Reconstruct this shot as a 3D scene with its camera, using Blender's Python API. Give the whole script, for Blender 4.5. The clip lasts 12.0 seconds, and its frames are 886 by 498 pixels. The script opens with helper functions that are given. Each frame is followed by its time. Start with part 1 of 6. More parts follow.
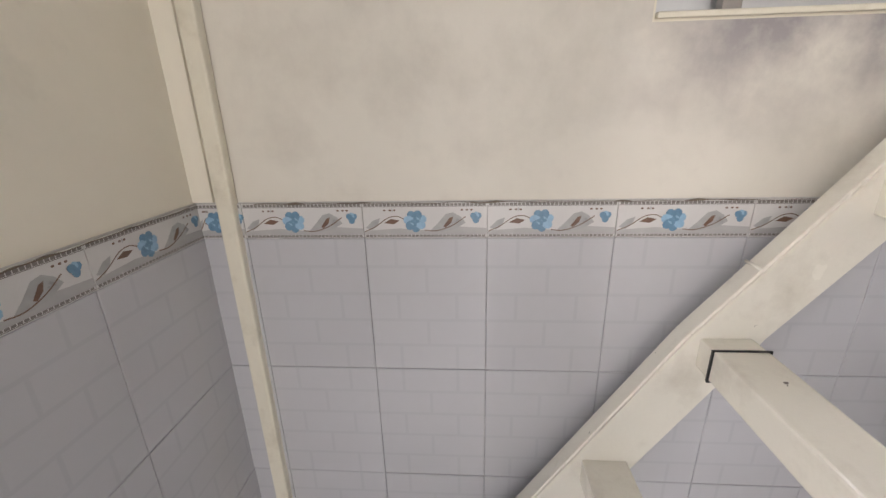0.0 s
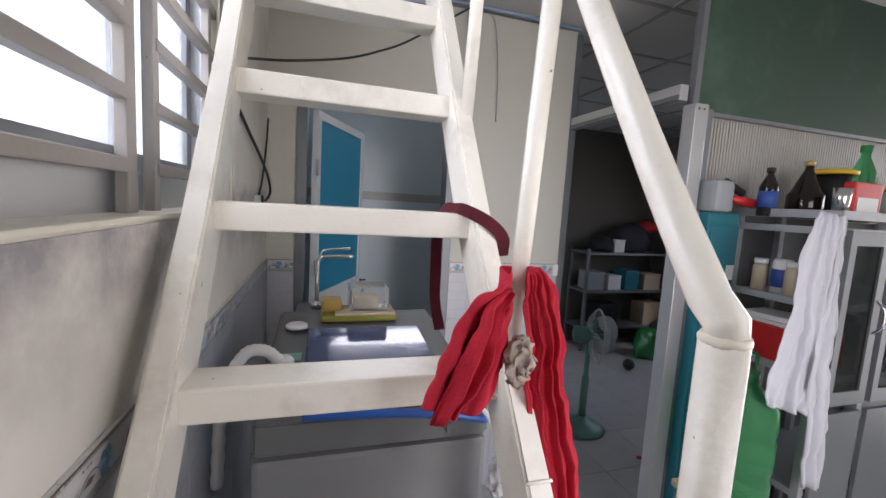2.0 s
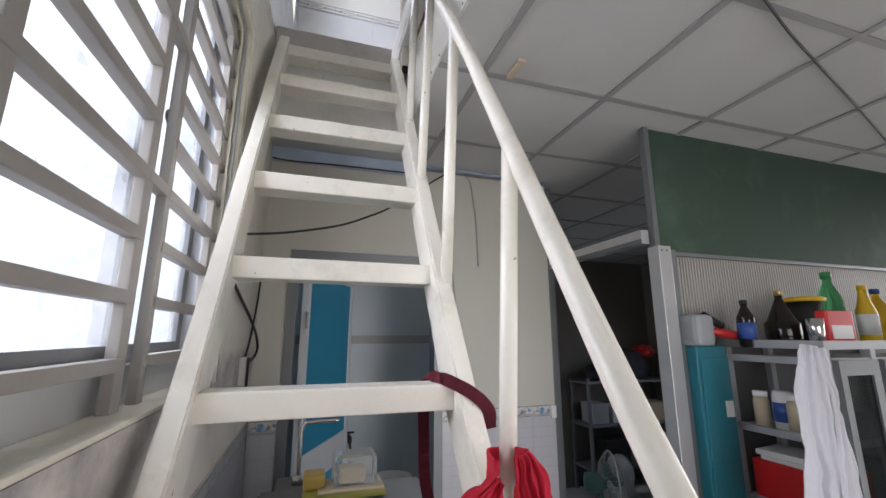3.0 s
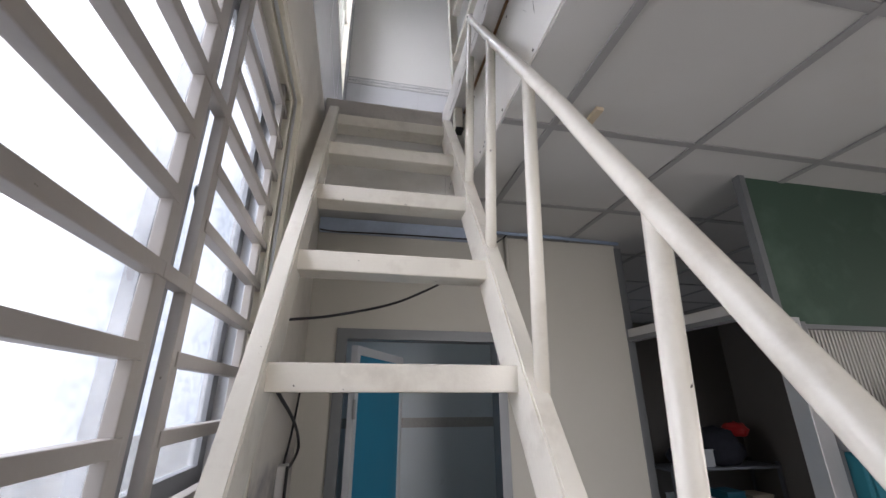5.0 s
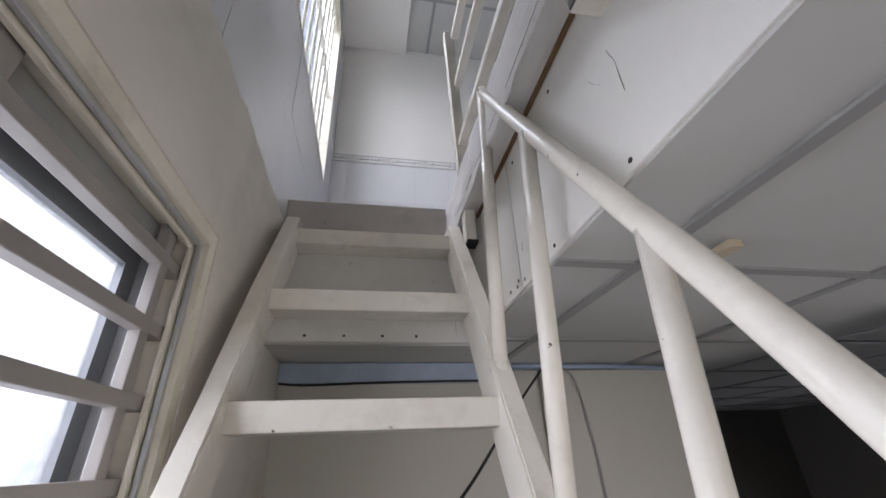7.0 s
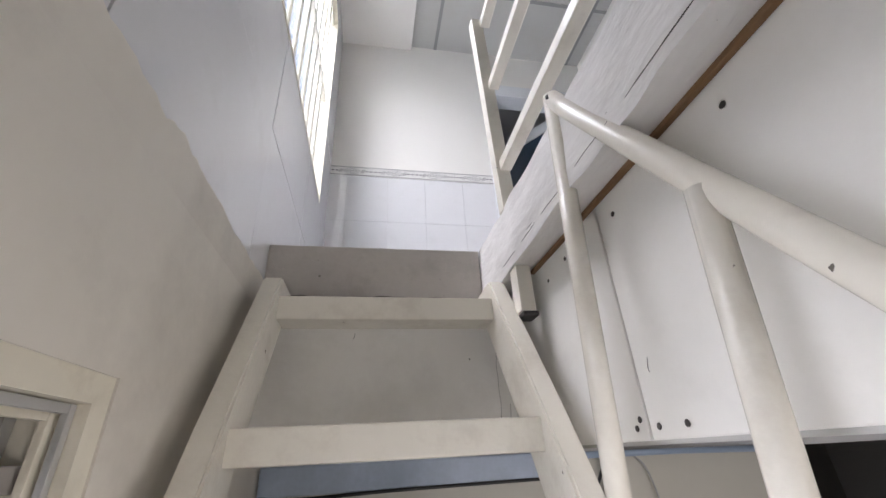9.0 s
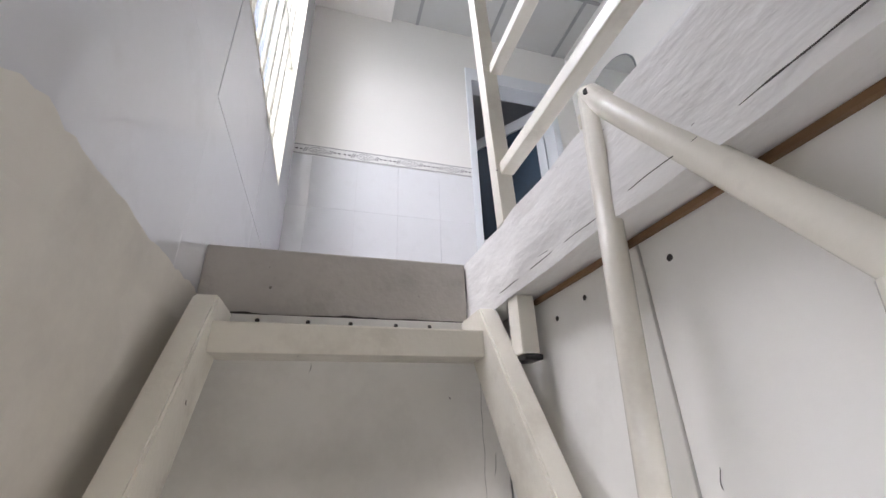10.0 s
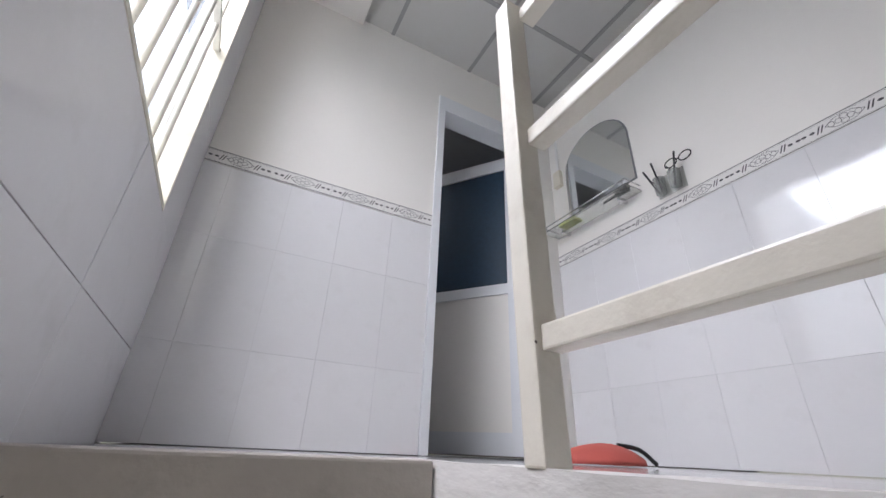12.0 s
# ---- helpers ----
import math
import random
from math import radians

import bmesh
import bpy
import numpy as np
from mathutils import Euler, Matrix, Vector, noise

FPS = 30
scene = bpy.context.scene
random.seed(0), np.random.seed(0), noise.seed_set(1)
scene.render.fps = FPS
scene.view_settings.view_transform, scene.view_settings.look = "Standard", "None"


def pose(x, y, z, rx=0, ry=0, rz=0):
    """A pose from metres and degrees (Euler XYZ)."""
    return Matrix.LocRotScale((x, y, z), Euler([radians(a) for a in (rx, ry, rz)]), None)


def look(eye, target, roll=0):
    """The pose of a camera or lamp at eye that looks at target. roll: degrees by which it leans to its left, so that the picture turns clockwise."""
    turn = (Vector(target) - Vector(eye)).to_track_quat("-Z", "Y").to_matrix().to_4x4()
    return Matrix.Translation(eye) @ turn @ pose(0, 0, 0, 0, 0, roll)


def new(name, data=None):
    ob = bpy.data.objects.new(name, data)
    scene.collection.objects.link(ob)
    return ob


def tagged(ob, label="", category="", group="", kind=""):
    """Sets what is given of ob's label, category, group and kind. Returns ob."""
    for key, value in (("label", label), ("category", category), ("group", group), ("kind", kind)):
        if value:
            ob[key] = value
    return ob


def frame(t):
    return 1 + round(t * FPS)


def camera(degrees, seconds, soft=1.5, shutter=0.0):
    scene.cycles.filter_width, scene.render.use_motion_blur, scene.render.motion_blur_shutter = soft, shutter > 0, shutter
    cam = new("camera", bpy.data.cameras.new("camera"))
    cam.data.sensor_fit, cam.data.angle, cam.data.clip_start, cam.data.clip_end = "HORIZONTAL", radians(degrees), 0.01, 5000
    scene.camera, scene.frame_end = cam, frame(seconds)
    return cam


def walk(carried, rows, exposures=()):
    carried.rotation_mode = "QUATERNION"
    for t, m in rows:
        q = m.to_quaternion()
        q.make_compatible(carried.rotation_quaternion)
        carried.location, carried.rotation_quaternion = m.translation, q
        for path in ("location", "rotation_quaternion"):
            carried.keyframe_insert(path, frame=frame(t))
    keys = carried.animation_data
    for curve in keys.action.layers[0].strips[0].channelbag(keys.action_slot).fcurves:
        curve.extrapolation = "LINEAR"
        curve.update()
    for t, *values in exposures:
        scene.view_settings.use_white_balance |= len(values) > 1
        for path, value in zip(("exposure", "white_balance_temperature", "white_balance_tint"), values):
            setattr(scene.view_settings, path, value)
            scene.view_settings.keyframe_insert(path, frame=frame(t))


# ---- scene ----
cam = camera(94.9, 12.0)
PATH = [
    (0, (0.634, 0.131, 1.445), (-1.255, -0.003, 0.803), -1.4),
    (0.5, (0.43, 0.063, 1.418), (-1.313, 0.828, 0.803), 1.1),
    (1, (0.277, 0.105, 1.462), (-0.676, 1.768, 0.892), 4.3),
    (1.5, (0.25, 0.115, 1.539), (0.26, 2.075, 1.139), 4.4),
    (2, (0.245, 0.098, 1.605), (0.819, 2.002, 1.389), 3.4),
    (2.5, (0.25, 0.087, 1.64), (0.939, 1.964, 1.71), 1.7),
    (3, (0.249, 0.057, 1.687), (0.836, 1.925, 2.094), 0.1),
    (3.2, (0.244, 0.045, 1.712), (0.784, 1.901, 2.224), -0.3),
    (4.8, (0.201, 0.21, 1.779), (0.583, 2.07, 2.407), 0.3),
    (5, (0.224, 0.27, 1.797), (0.596, 2.11, 2.484), -0.1),
    (5.5, (0.288, 0.4, 1.944), (0.56, 2.195, 2.783), -0.6),
    (6, (0.298, 0.446, 2.004), (0.559, 2.164, 2.994), -1.6),
    (6.5, (0.248, 0.519, 2.085), (0.585, 2.213, 3.093), -2.7),
    (6.7, (0.281, 0.573, 2.181), (0.625, 2.306, 3.117), -2.8),
    (8.3, (0.302, 0.817, 2.464), (0.602, 2.584, 3.351), -0.4),
    (8.5, (0.298, 0.834, 2.491), (0.588, 2.585, 3.412), -1.0),
    (9, (0.258, 0.9, 2.601), (0.598, 2.65, 3.506), -3.1),
    (9.5, (0.251, 0.969, 2.666), (0.776, 2.708, 3.502), -2.8),
    (10, (0.245, 1.03, 2.735), (0.763, 2.775, 3.564), -1.9),
    (10.5, (0.255, 1.142, 2.88), (0.676, 2.877, 3.782), -0.3),
    (11, (0.269, 1.197, 2.997), (0.708, 2.889, 3.969), 1.7),
    (11.5, (0.269, 1.239, 3.037), (0.8, 2.883, 4.045), 3.5),
    (12, (0.268, 1.318, 3.104), (1.072, 2.913, 4.003), 2.6),
]
walk(cam, [(t, look(eye, target, roll)) for t, eye, target, roll in PATH], [(0.0, 0.80, 6750, 16), (0.5, 0.76, 6750, 16), (1.0, 0.7, 6700, 17), (2.0, 0.40, 6300, 18), (3.2, 0.12, 6300, 16), (5.0, -0.15, 6400, 18), (5.5, -0.30, 6300, 18), (6.7, -0.22, 6300, 18), (8.5, 0.28, 6500, 18), (9.5, 0.54, 6500, 18), (10.5, 0.50, 6500, 18), (11.0, 0.38, 6600, 18), (12.0, 0.08, 6500, 18)])

# ---- light ----
world = bpy.data.worlds.new("world")
scene.world = world
world.use_nodes = True
wn = world.node_tree.nodes
sky = wn.new("ShaderNodeTexSky")
sky.sky_type, sky.sun_disc = "NISHITA", False
sky.sun_elevation, sky.sun_rotation = radians(55), radians(200)
wn["Background"].inputs["Strength"].default_value = 0.12
world.node_tree.links.new(sky.outputs[0], wn["Background"].inputs["Color"])

sun = new("sun", bpy.data.lights.new("sun", "SUN"))
sun.data.energy, sun.data.angle, sun.data.color = 1.0, radians(12), (1.0, 0.96, 0.9)
sun.rotation_euler = (radians(35), 0, radians(20))


def window_light(name, m, width, height, power, color=(0.95, 0.96, 1.0), spread=180):
    """The sky's light, standing in an opening; it shines along its own -z."""
    data = bpy.data.lights.new(name, "AREA")
    data.shape, data.size, data.size_y, data.energy, data.color = "RECTANGLE", width, height, power, color
    data.spread = radians(spread)
    ob = new(name, data)
    ob.matrix_world = m
    return ob


window_light("daylight_lower", look((-0.75, 0.89, 2.60), (0.9, 0.89, 1.8)), 1.7, 1.8, 66.0)
window_light("daylight_upper", look((-0.72, 2.05, 5.35), (1.0, 2.6, 3.3)), 1.2, 1.1, 52.0, spread=140)
# Doorway and passage are unseen openings, assumed for light on stair and wall.
window_light("assumed_daylight_doorway", look((1.35, -0.62, 1.3), (1.0, 1.0, 1.05)), 1.1, 2.0, 12.0, (1.0, 0.97, 0.93), 120)
window_light("assumed_daylight_passage", look((4.38, 0.75, 1.3), (0.0, 0.3, 1.3)), 1.2, 2.1, 14.0, (1.0, 0.97, 0.93), 110)


# Added lamp in an unseen, assumed side opening, to brighten the back room.
window_light("assumed_daylight_back_room", look((4.44, 2.9, 1.6), (2.6, 2.6, 0.3)), 1.1, 1.0, 5.0)
window_light("daylight_bathroom", look((0.75, 3.26, 2.455), (0.75, 2.3, 1.6)), 0.9, 0.16, 3.0)


# ---- materials ----
def mat(name, color, rough=0.5, metal=0.0, vary=0.08, scale=6.0, fine=90.0, bump=0.05, dirt=None, dirt_amount=0.0,
        dirt_scale=3.0, coat=0.0, rand=0.0, stretch=(1, 1, 1), chips=0.0):
    """Paint, plaster, metal and so on: a base colour that varies at two scales, fine relief, and stains of a second colour."""
    m = bpy.data.materials.new(name)
    m.use_nodes = True
    nt = m.node_tree
    n, l = nt.nodes, nt.links
    p = n["Principled BSDF"]
    p.inputs["Metallic"].default_value = metal
    p.inputs["Coat Weight"].default_value = coat
    tc = n.new("ShaderNodeTexCoord")
    mp = n.new("ShaderNodeMapping")
    mp.inputs["Scale"].default_value = stretch
    l.new(tc.outputs["Object"], mp.inputs[0])
    big = n.new("ShaderNodeTexNoise")
    big.inputs["Scale"].default_value, big.inputs["Detail"].default_value = scale, 6
    small = n.new("ShaderNodeTexNoise")
    small.inputs["Scale"].default_value, small.inputs["Detail"].default_value = fine, 4
    l.new(mp.outputs[0], big.inputs["Vector"])
    l.new(mp.outputs[0], small.inputs["Vector"])
    mix = n.new("ShaderNodeMix")
    mix.data_type = "RGBA"
    mix.inputs[6].default_value = tuple(c * (1 - vary) for c in color) + (1,)
    mix.inputs[7].default_value = tuple(min(1, c * (1 + vary)) for c in color) + (1,)
    add = n.new("ShaderNodeMath")
    add.operation = "MULTIPLY_ADD"
    add.inputs[1].default_value, add.inputs[2].default_value = 0.35, 0.32
    l.new(small.outputs[0], add.inputs[0])
    avg = n.new("ShaderNodeMath")
    avg.operation = "MULTIPLY"
    l.new(add.outputs[0], avg.inputs[0])
    two = n.new("ShaderNodeMath")
    two.operation = "MULTIPLY"
    two.inputs[1].default_value = 2.0
    l.new(big.outputs[0], two.inputs[0])
    l.new(two.outputs[0], avg.inputs[1])
    l.new(avg.outputs[0], mix.inputs[0])
    out = mix.outputs[2]
    if dirt:
        dn = n.new("ShaderNodeTexNoise")
        dn.inputs["Scale"].default_value, dn.inputs["Detail"].default_value, dn.inputs["Roughness"].default_value = dirt_scale, 8, 0.65
        l.new(mp.outputs[0], dn.inputs["Vector"])
        ramp = n.new("ShaderNodeValToRGB")
        ramp.color_ramp.elements[0].position, ramp.color_ramp.elements[1].position = 0.52, 0.75
        ramp.color_ramp.elements[1].color = (dirt_amount,) * 3 + (1,)
        l.new(dn.outputs[0], ramp.inputs[0])
        dm = n.new("ShaderNodeMix")
        dm.data_type = "RGBA"
        dm.inputs[7].default_value = (*dirt, 1)
        l.new(ramp.outputs[0], dm.inputs[0])
        l.new(out, dm.inputs[6])
        out = dm.outputs[2]
    if chips:
        cn = n.new("ShaderNodeTexNoise")
        cn.inputs["Scale"].default_value, cn.inputs["Detail"].default_value = 48, 5
        l.new(mp.outputs[0], cn.inputs["Vector"])
        cr = n.new("ShaderNodeValToRGB")
        cr.color_ramp.elements[0].position, cr.color_ramp.elements[1].position = 0.735, 0.75
        cr.color_ramp.elements[1].color = (chips,) * 3 + (1,)
        l.new(cn.outputs[0], cr.inputs[0])
        cm = n.new("ShaderNodeMix")
        cm.data_type = "RGBA"
        cm.inputs[7].default_value = (0.10, 0.085, 0.07, 1)
        l.new(cr.outputs[0], cm.inputs[0])
        l.new(out, cm.inputs[6])
        out = cm.outputs[2]
    if rand:
        oi = n.new("ShaderNodeObjectInfo")
        rr = n.new("ShaderNodeMapRange")
        rr.inputs[3].default_value, rr.inputs[4].default_value = 1 - rand, 1 + rand
        l.new(oi.outputs["Random"], rr.inputs[0])
        hs = n.new("ShaderNodeHueSaturation")
        l.new(rr.outputs[0], hs.inputs["Value"])
        l.new(out, hs.inputs["Color"])
        out = hs.outputs[0]
    l.new(out, p.inputs["Base Color"])
    rg = n.new("ShaderNodeMapRange")
    rg.inputs[3].default_value, rg.inputs[4].default_value = max(0.02, rough - 0.08), min(1, rough + 0.08)
    l.new(big.outputs[0], rg.inputs[0])
    l.new(rg.outputs[0], p.inputs["Roughness"])
    if bump:
        b = n.new("ShaderNodeBump")
        b.inputs["Strength"].default_value, b.inputs["Distance"].default_value = bump, 0.004
        l.new(small.outputs[0], b.inputs["Height"])
        l.new(b.outputs[0], p.inputs["Normal"])
    return m


def pane_material(name, clear=0.45, pattern=True, tint=(0.9, 0.94, 0.96)):
    """Patterned glass: part of the light goes straight through, the rest is scattered in the relief."""
    m = bpy.data.materials.new(name)
    m.use_nodes = True
    nt = m.node_tree
    n, l = nt.nodes, nt.links
    n.remove(n["Principled BSDF"])
    clearer = n.new("ShaderNodeBsdfTransparent")
    clearer.inputs[0].default_value = (*tint, 1)
    scatter = n.new("ShaderNodeBsdfTranslucent")
    scatter.inputs[0].default_value = tuple(0.45 * c for c in tint) + (1,)
    gloss = n.new("ShaderNodeBsdfGlossy")
    gloss.inputs["Roughness"].default_value = 0.12
    a, b = n.new("ShaderNodeMixShader"), n.new("ShaderNodeMixShader")
    fres = n.new("ShaderNodeLayerWeight")
    fres.inputs["Blend"].default_value = 0.35
    steep = n.new("ShaderNodeMath")
    steep.operation = "POWER"
    steep.inputs[1].default_value = 3.0
    gain = n.new("ShaderNodeMath")
    gain.operation = "MULTIPLY_ADD"
    gain.inputs[1].default_value, gain.inputs[2].default_value = 0.35, 0.03
    l.new(fres.outputs["Facing"], steep.inputs[0])
    l.new(steep.outputs[0], gain.inputs[0])
    l.new(gain.outputs[0], b.inputs[0])
    a.inputs[0].default_value = 1 - clear
    if pattern:
        tc = n.new("ShaderNodeTexCoord")
        vor = n.new("ShaderNodeTexVoronoi")
        vor.inputs["Scale"].default_value = 75
        vor.feature = "SMOOTH_F1"
        stain = n.new("ShaderNodeTexNoise")
        stain.inputs["Scale"].default_value, stain.inputs["Detail"].default_value = 7, 9
        l.new(tc.outputs["Object"], vor.inputs["Vector"])
        l.new(tc.outputs["Object"], stain.inputs["Vector"])
        bp = n.new("ShaderNodeBump")
        bp.inputs["Strength"].default_value, bp.inputs["Distance"].default_value = 0.4, 0.004
        l.new(vor.outputs["Distance"], bp.inputs["Height"])
        shade = n.new("ShaderNodeMapRange")
        shade.inputs[1].default_value, shade.inputs[2].default_value, shade.inputs[3].default_value, shade.inputs[4].default_value = 0.15, 0.75, 1.0, 0.35
        l.new(vor.outputs["Distance"], shade.inputs[0])
        grain = n.new("ShaderNodeMix")
        grain.data_type = "RGBA"
        grain.inputs[6].default_value, grain.inputs[7].default_value = (0.72, 0.75, 0.79, 1), (0.97, 0.98, 0.99, 1)
        l.new(shade.outputs[0], grain.inputs[0])
        l.new(grain.outputs[2], clearer.inputs[0])
        for s in (scatter, gloss, fres):
            l.new(bp.outputs[0], s.inputs["Normal"])
        mr = n.new("ShaderNodeMapRange")
        mr.inputs[1].default_value, mr.inputs[2].default_value = 0.25, 0.75
        mr.inputs[3].default_value, mr.inputs[4].default_value = 1 - clear - 0.16, 1 - clear + 0.16
        l.new(stain.outputs[0], mr.inputs[0])
        l.new(mr.outputs[0], a.inputs[0])
    l.new(clearer.outputs[0], a.inputs[1])
    l.new(scatter.outputs[0], a.inputs[2])
    l.new(a.outputs[0], b.inputs[1])
    l.new(gloss.outputs[0], b.inputs[2])
    l.new(b.outputs[0], n["Material Output"].inputs[0])
    return m


def tile_material(name, color, emboss=True):
    """Glazed wall tile, with a pressed pattern of small bricks where it has one."""
    m = mat(name, color, rough=0.22 if emboss else 0.055, vary=0.04, scale=5, fine=60, bump=0.02, dirt=(0.35, 0.33, 0.3), dirt_amount=0.18, dirt_scale=5, rand=0.025)
    nt = m.node_tree
    n, l = nt.nodes, nt.links
    p = n["Principled BSDF"]
    p.inputs["Specular IOR Level"].default_value = 0.5 if emboss else 0.85
    if emboss:
        tc = n.new("ShaderNodeTexCoord")
        br = n.new("ShaderNodeTexBrick")
        br.inputs["Scale"].default_value = 1.0
        br.inputs["Brick Width"].default_value, br.inputs["Row Height"].default_value = 0.1, 0.05
        br.inputs["Mortar Size"].default_value, br.inputs["Mortar Smooth"].default_value = 0.004, 0.6
        br.inputs["Color1"].default_value = br.inputs["Color2"].default_value = (1, 1, 1, 1)
        br.inputs["Mortar"].default_value = (0.945, 0.945, 0.95, 1)
        l.new(tc.outputs["Object"], br.inputs["Vector"])
        old = p.inputs["Base Color"].links[0].from_socket
        mul = n.new("ShaderNodeMix")
        mul.data_type, mul.blend_type = "RGBA", "MULTIPLY"
        mul.inputs[0].default_value = 1
        l.new(old, mul.inputs[6])
        l.new(br.outputs["Color"], mul.inputs[7])
        l.new(mul.outputs[2], p.inputs["Base Color"])
    return m


def stained_wall():
    """Cream plaster with soot and mould in clouds under and beside the window sill."""
    m = mat("stained_cream_paint", (0.70, 0.665, 0.595), 0.6, vary=0.06, scale=2.2, fine=45, bump=0.12, dirt=(0.34, 0.31, 0.27), dirt_amount=0.45, dirt_scale=2.3)
    n, l = m.node_tree.nodes, m.node_tree.links
    p = n["Principled BSDF"]
    tc, sep = n.new("ShaderNodeTexCoord"), n.new("ShaderNodeSeparateXYZ")
    l.new(tc.outputs["Object"], sep.inputs[0])
    near = n.new("ShaderNodeMapRange")
    near.interpolation_type = "SMOOTHSTEP"
    for i, v in ((1, 1.33), (2, 1.58), (3, 0.0), (4, 1.0)):
        near.inputs[i].default_value = v
    l.new(sep.outputs[2], near.inputs[0])
    along = n.new("ShaderNodeMapRange")
    along.interpolation_type = "SMOOTHSTEP"
    for i, v in ((1, 0.26), (2, 0.52), (3, 0.0), (4, 1.0)):
        along.inputs[i].default_value = v
    l.new(sep.outputs[1], along.inputs[0])
    cloud = n.new("ShaderNodeTexNoise")
    cloud.inputs["Scale"].default_value, cloud.inputs["Detail"].default_value, cloud.inputs["Roughness"].default_value = 7, 9, 0.62
    l.new(tc.outputs["Object"], cloud.inputs["Vector"])
    ramp = n.new("ShaderNodeMapRange")
    for i, v in ((1, 0.33), (2, 0.62), (3, 0.0), (4, 1.0)):
        ramp.inputs[i].default_value = v
    l.new(cloud.outputs[0], ramp.inputs[0])
    below = n.new("ShaderNodeMapRange")
    for i, v in ((1, 1.60), (2, 1.64), (3, 1.0), (4, 0.0)):
        below.inputs[i].default_value = v
    l.new(sep.outputs[2], below.inputs[0])
    a, b, c = n.new("ShaderNodeMath"), n.new("ShaderNodeMath"), n.new("ShaderNodeMath")
    a.operation = b.operation = c.operation = "MULTIPLY"
    l.new(near.outputs[0], c.inputs[0])
    l.new(below.outputs[0], c.inputs[1])
    l.new(c.outputs[0], a.inputs[0])
    l.new(along.outputs[0], a.inputs[1])
    l.new(a.outputs[0], b.inputs[0])
    l.new(ramp.outputs[0], b.inputs[1])
    mix = n.new("ShaderNodeMix")
    mix.data_type = "RGBA"
    mix.inputs[7].default_value = (0.27, 0.25, 0.26, 1)
    old = p.inputs["Base Color"].links[0].from_socket
    l.new(b.outputs[0], mix.inputs[0])
    l.new(old, mix.inputs[6])
    l.new(mix.outputs[2], p.inputs["Base Color"])
    return m


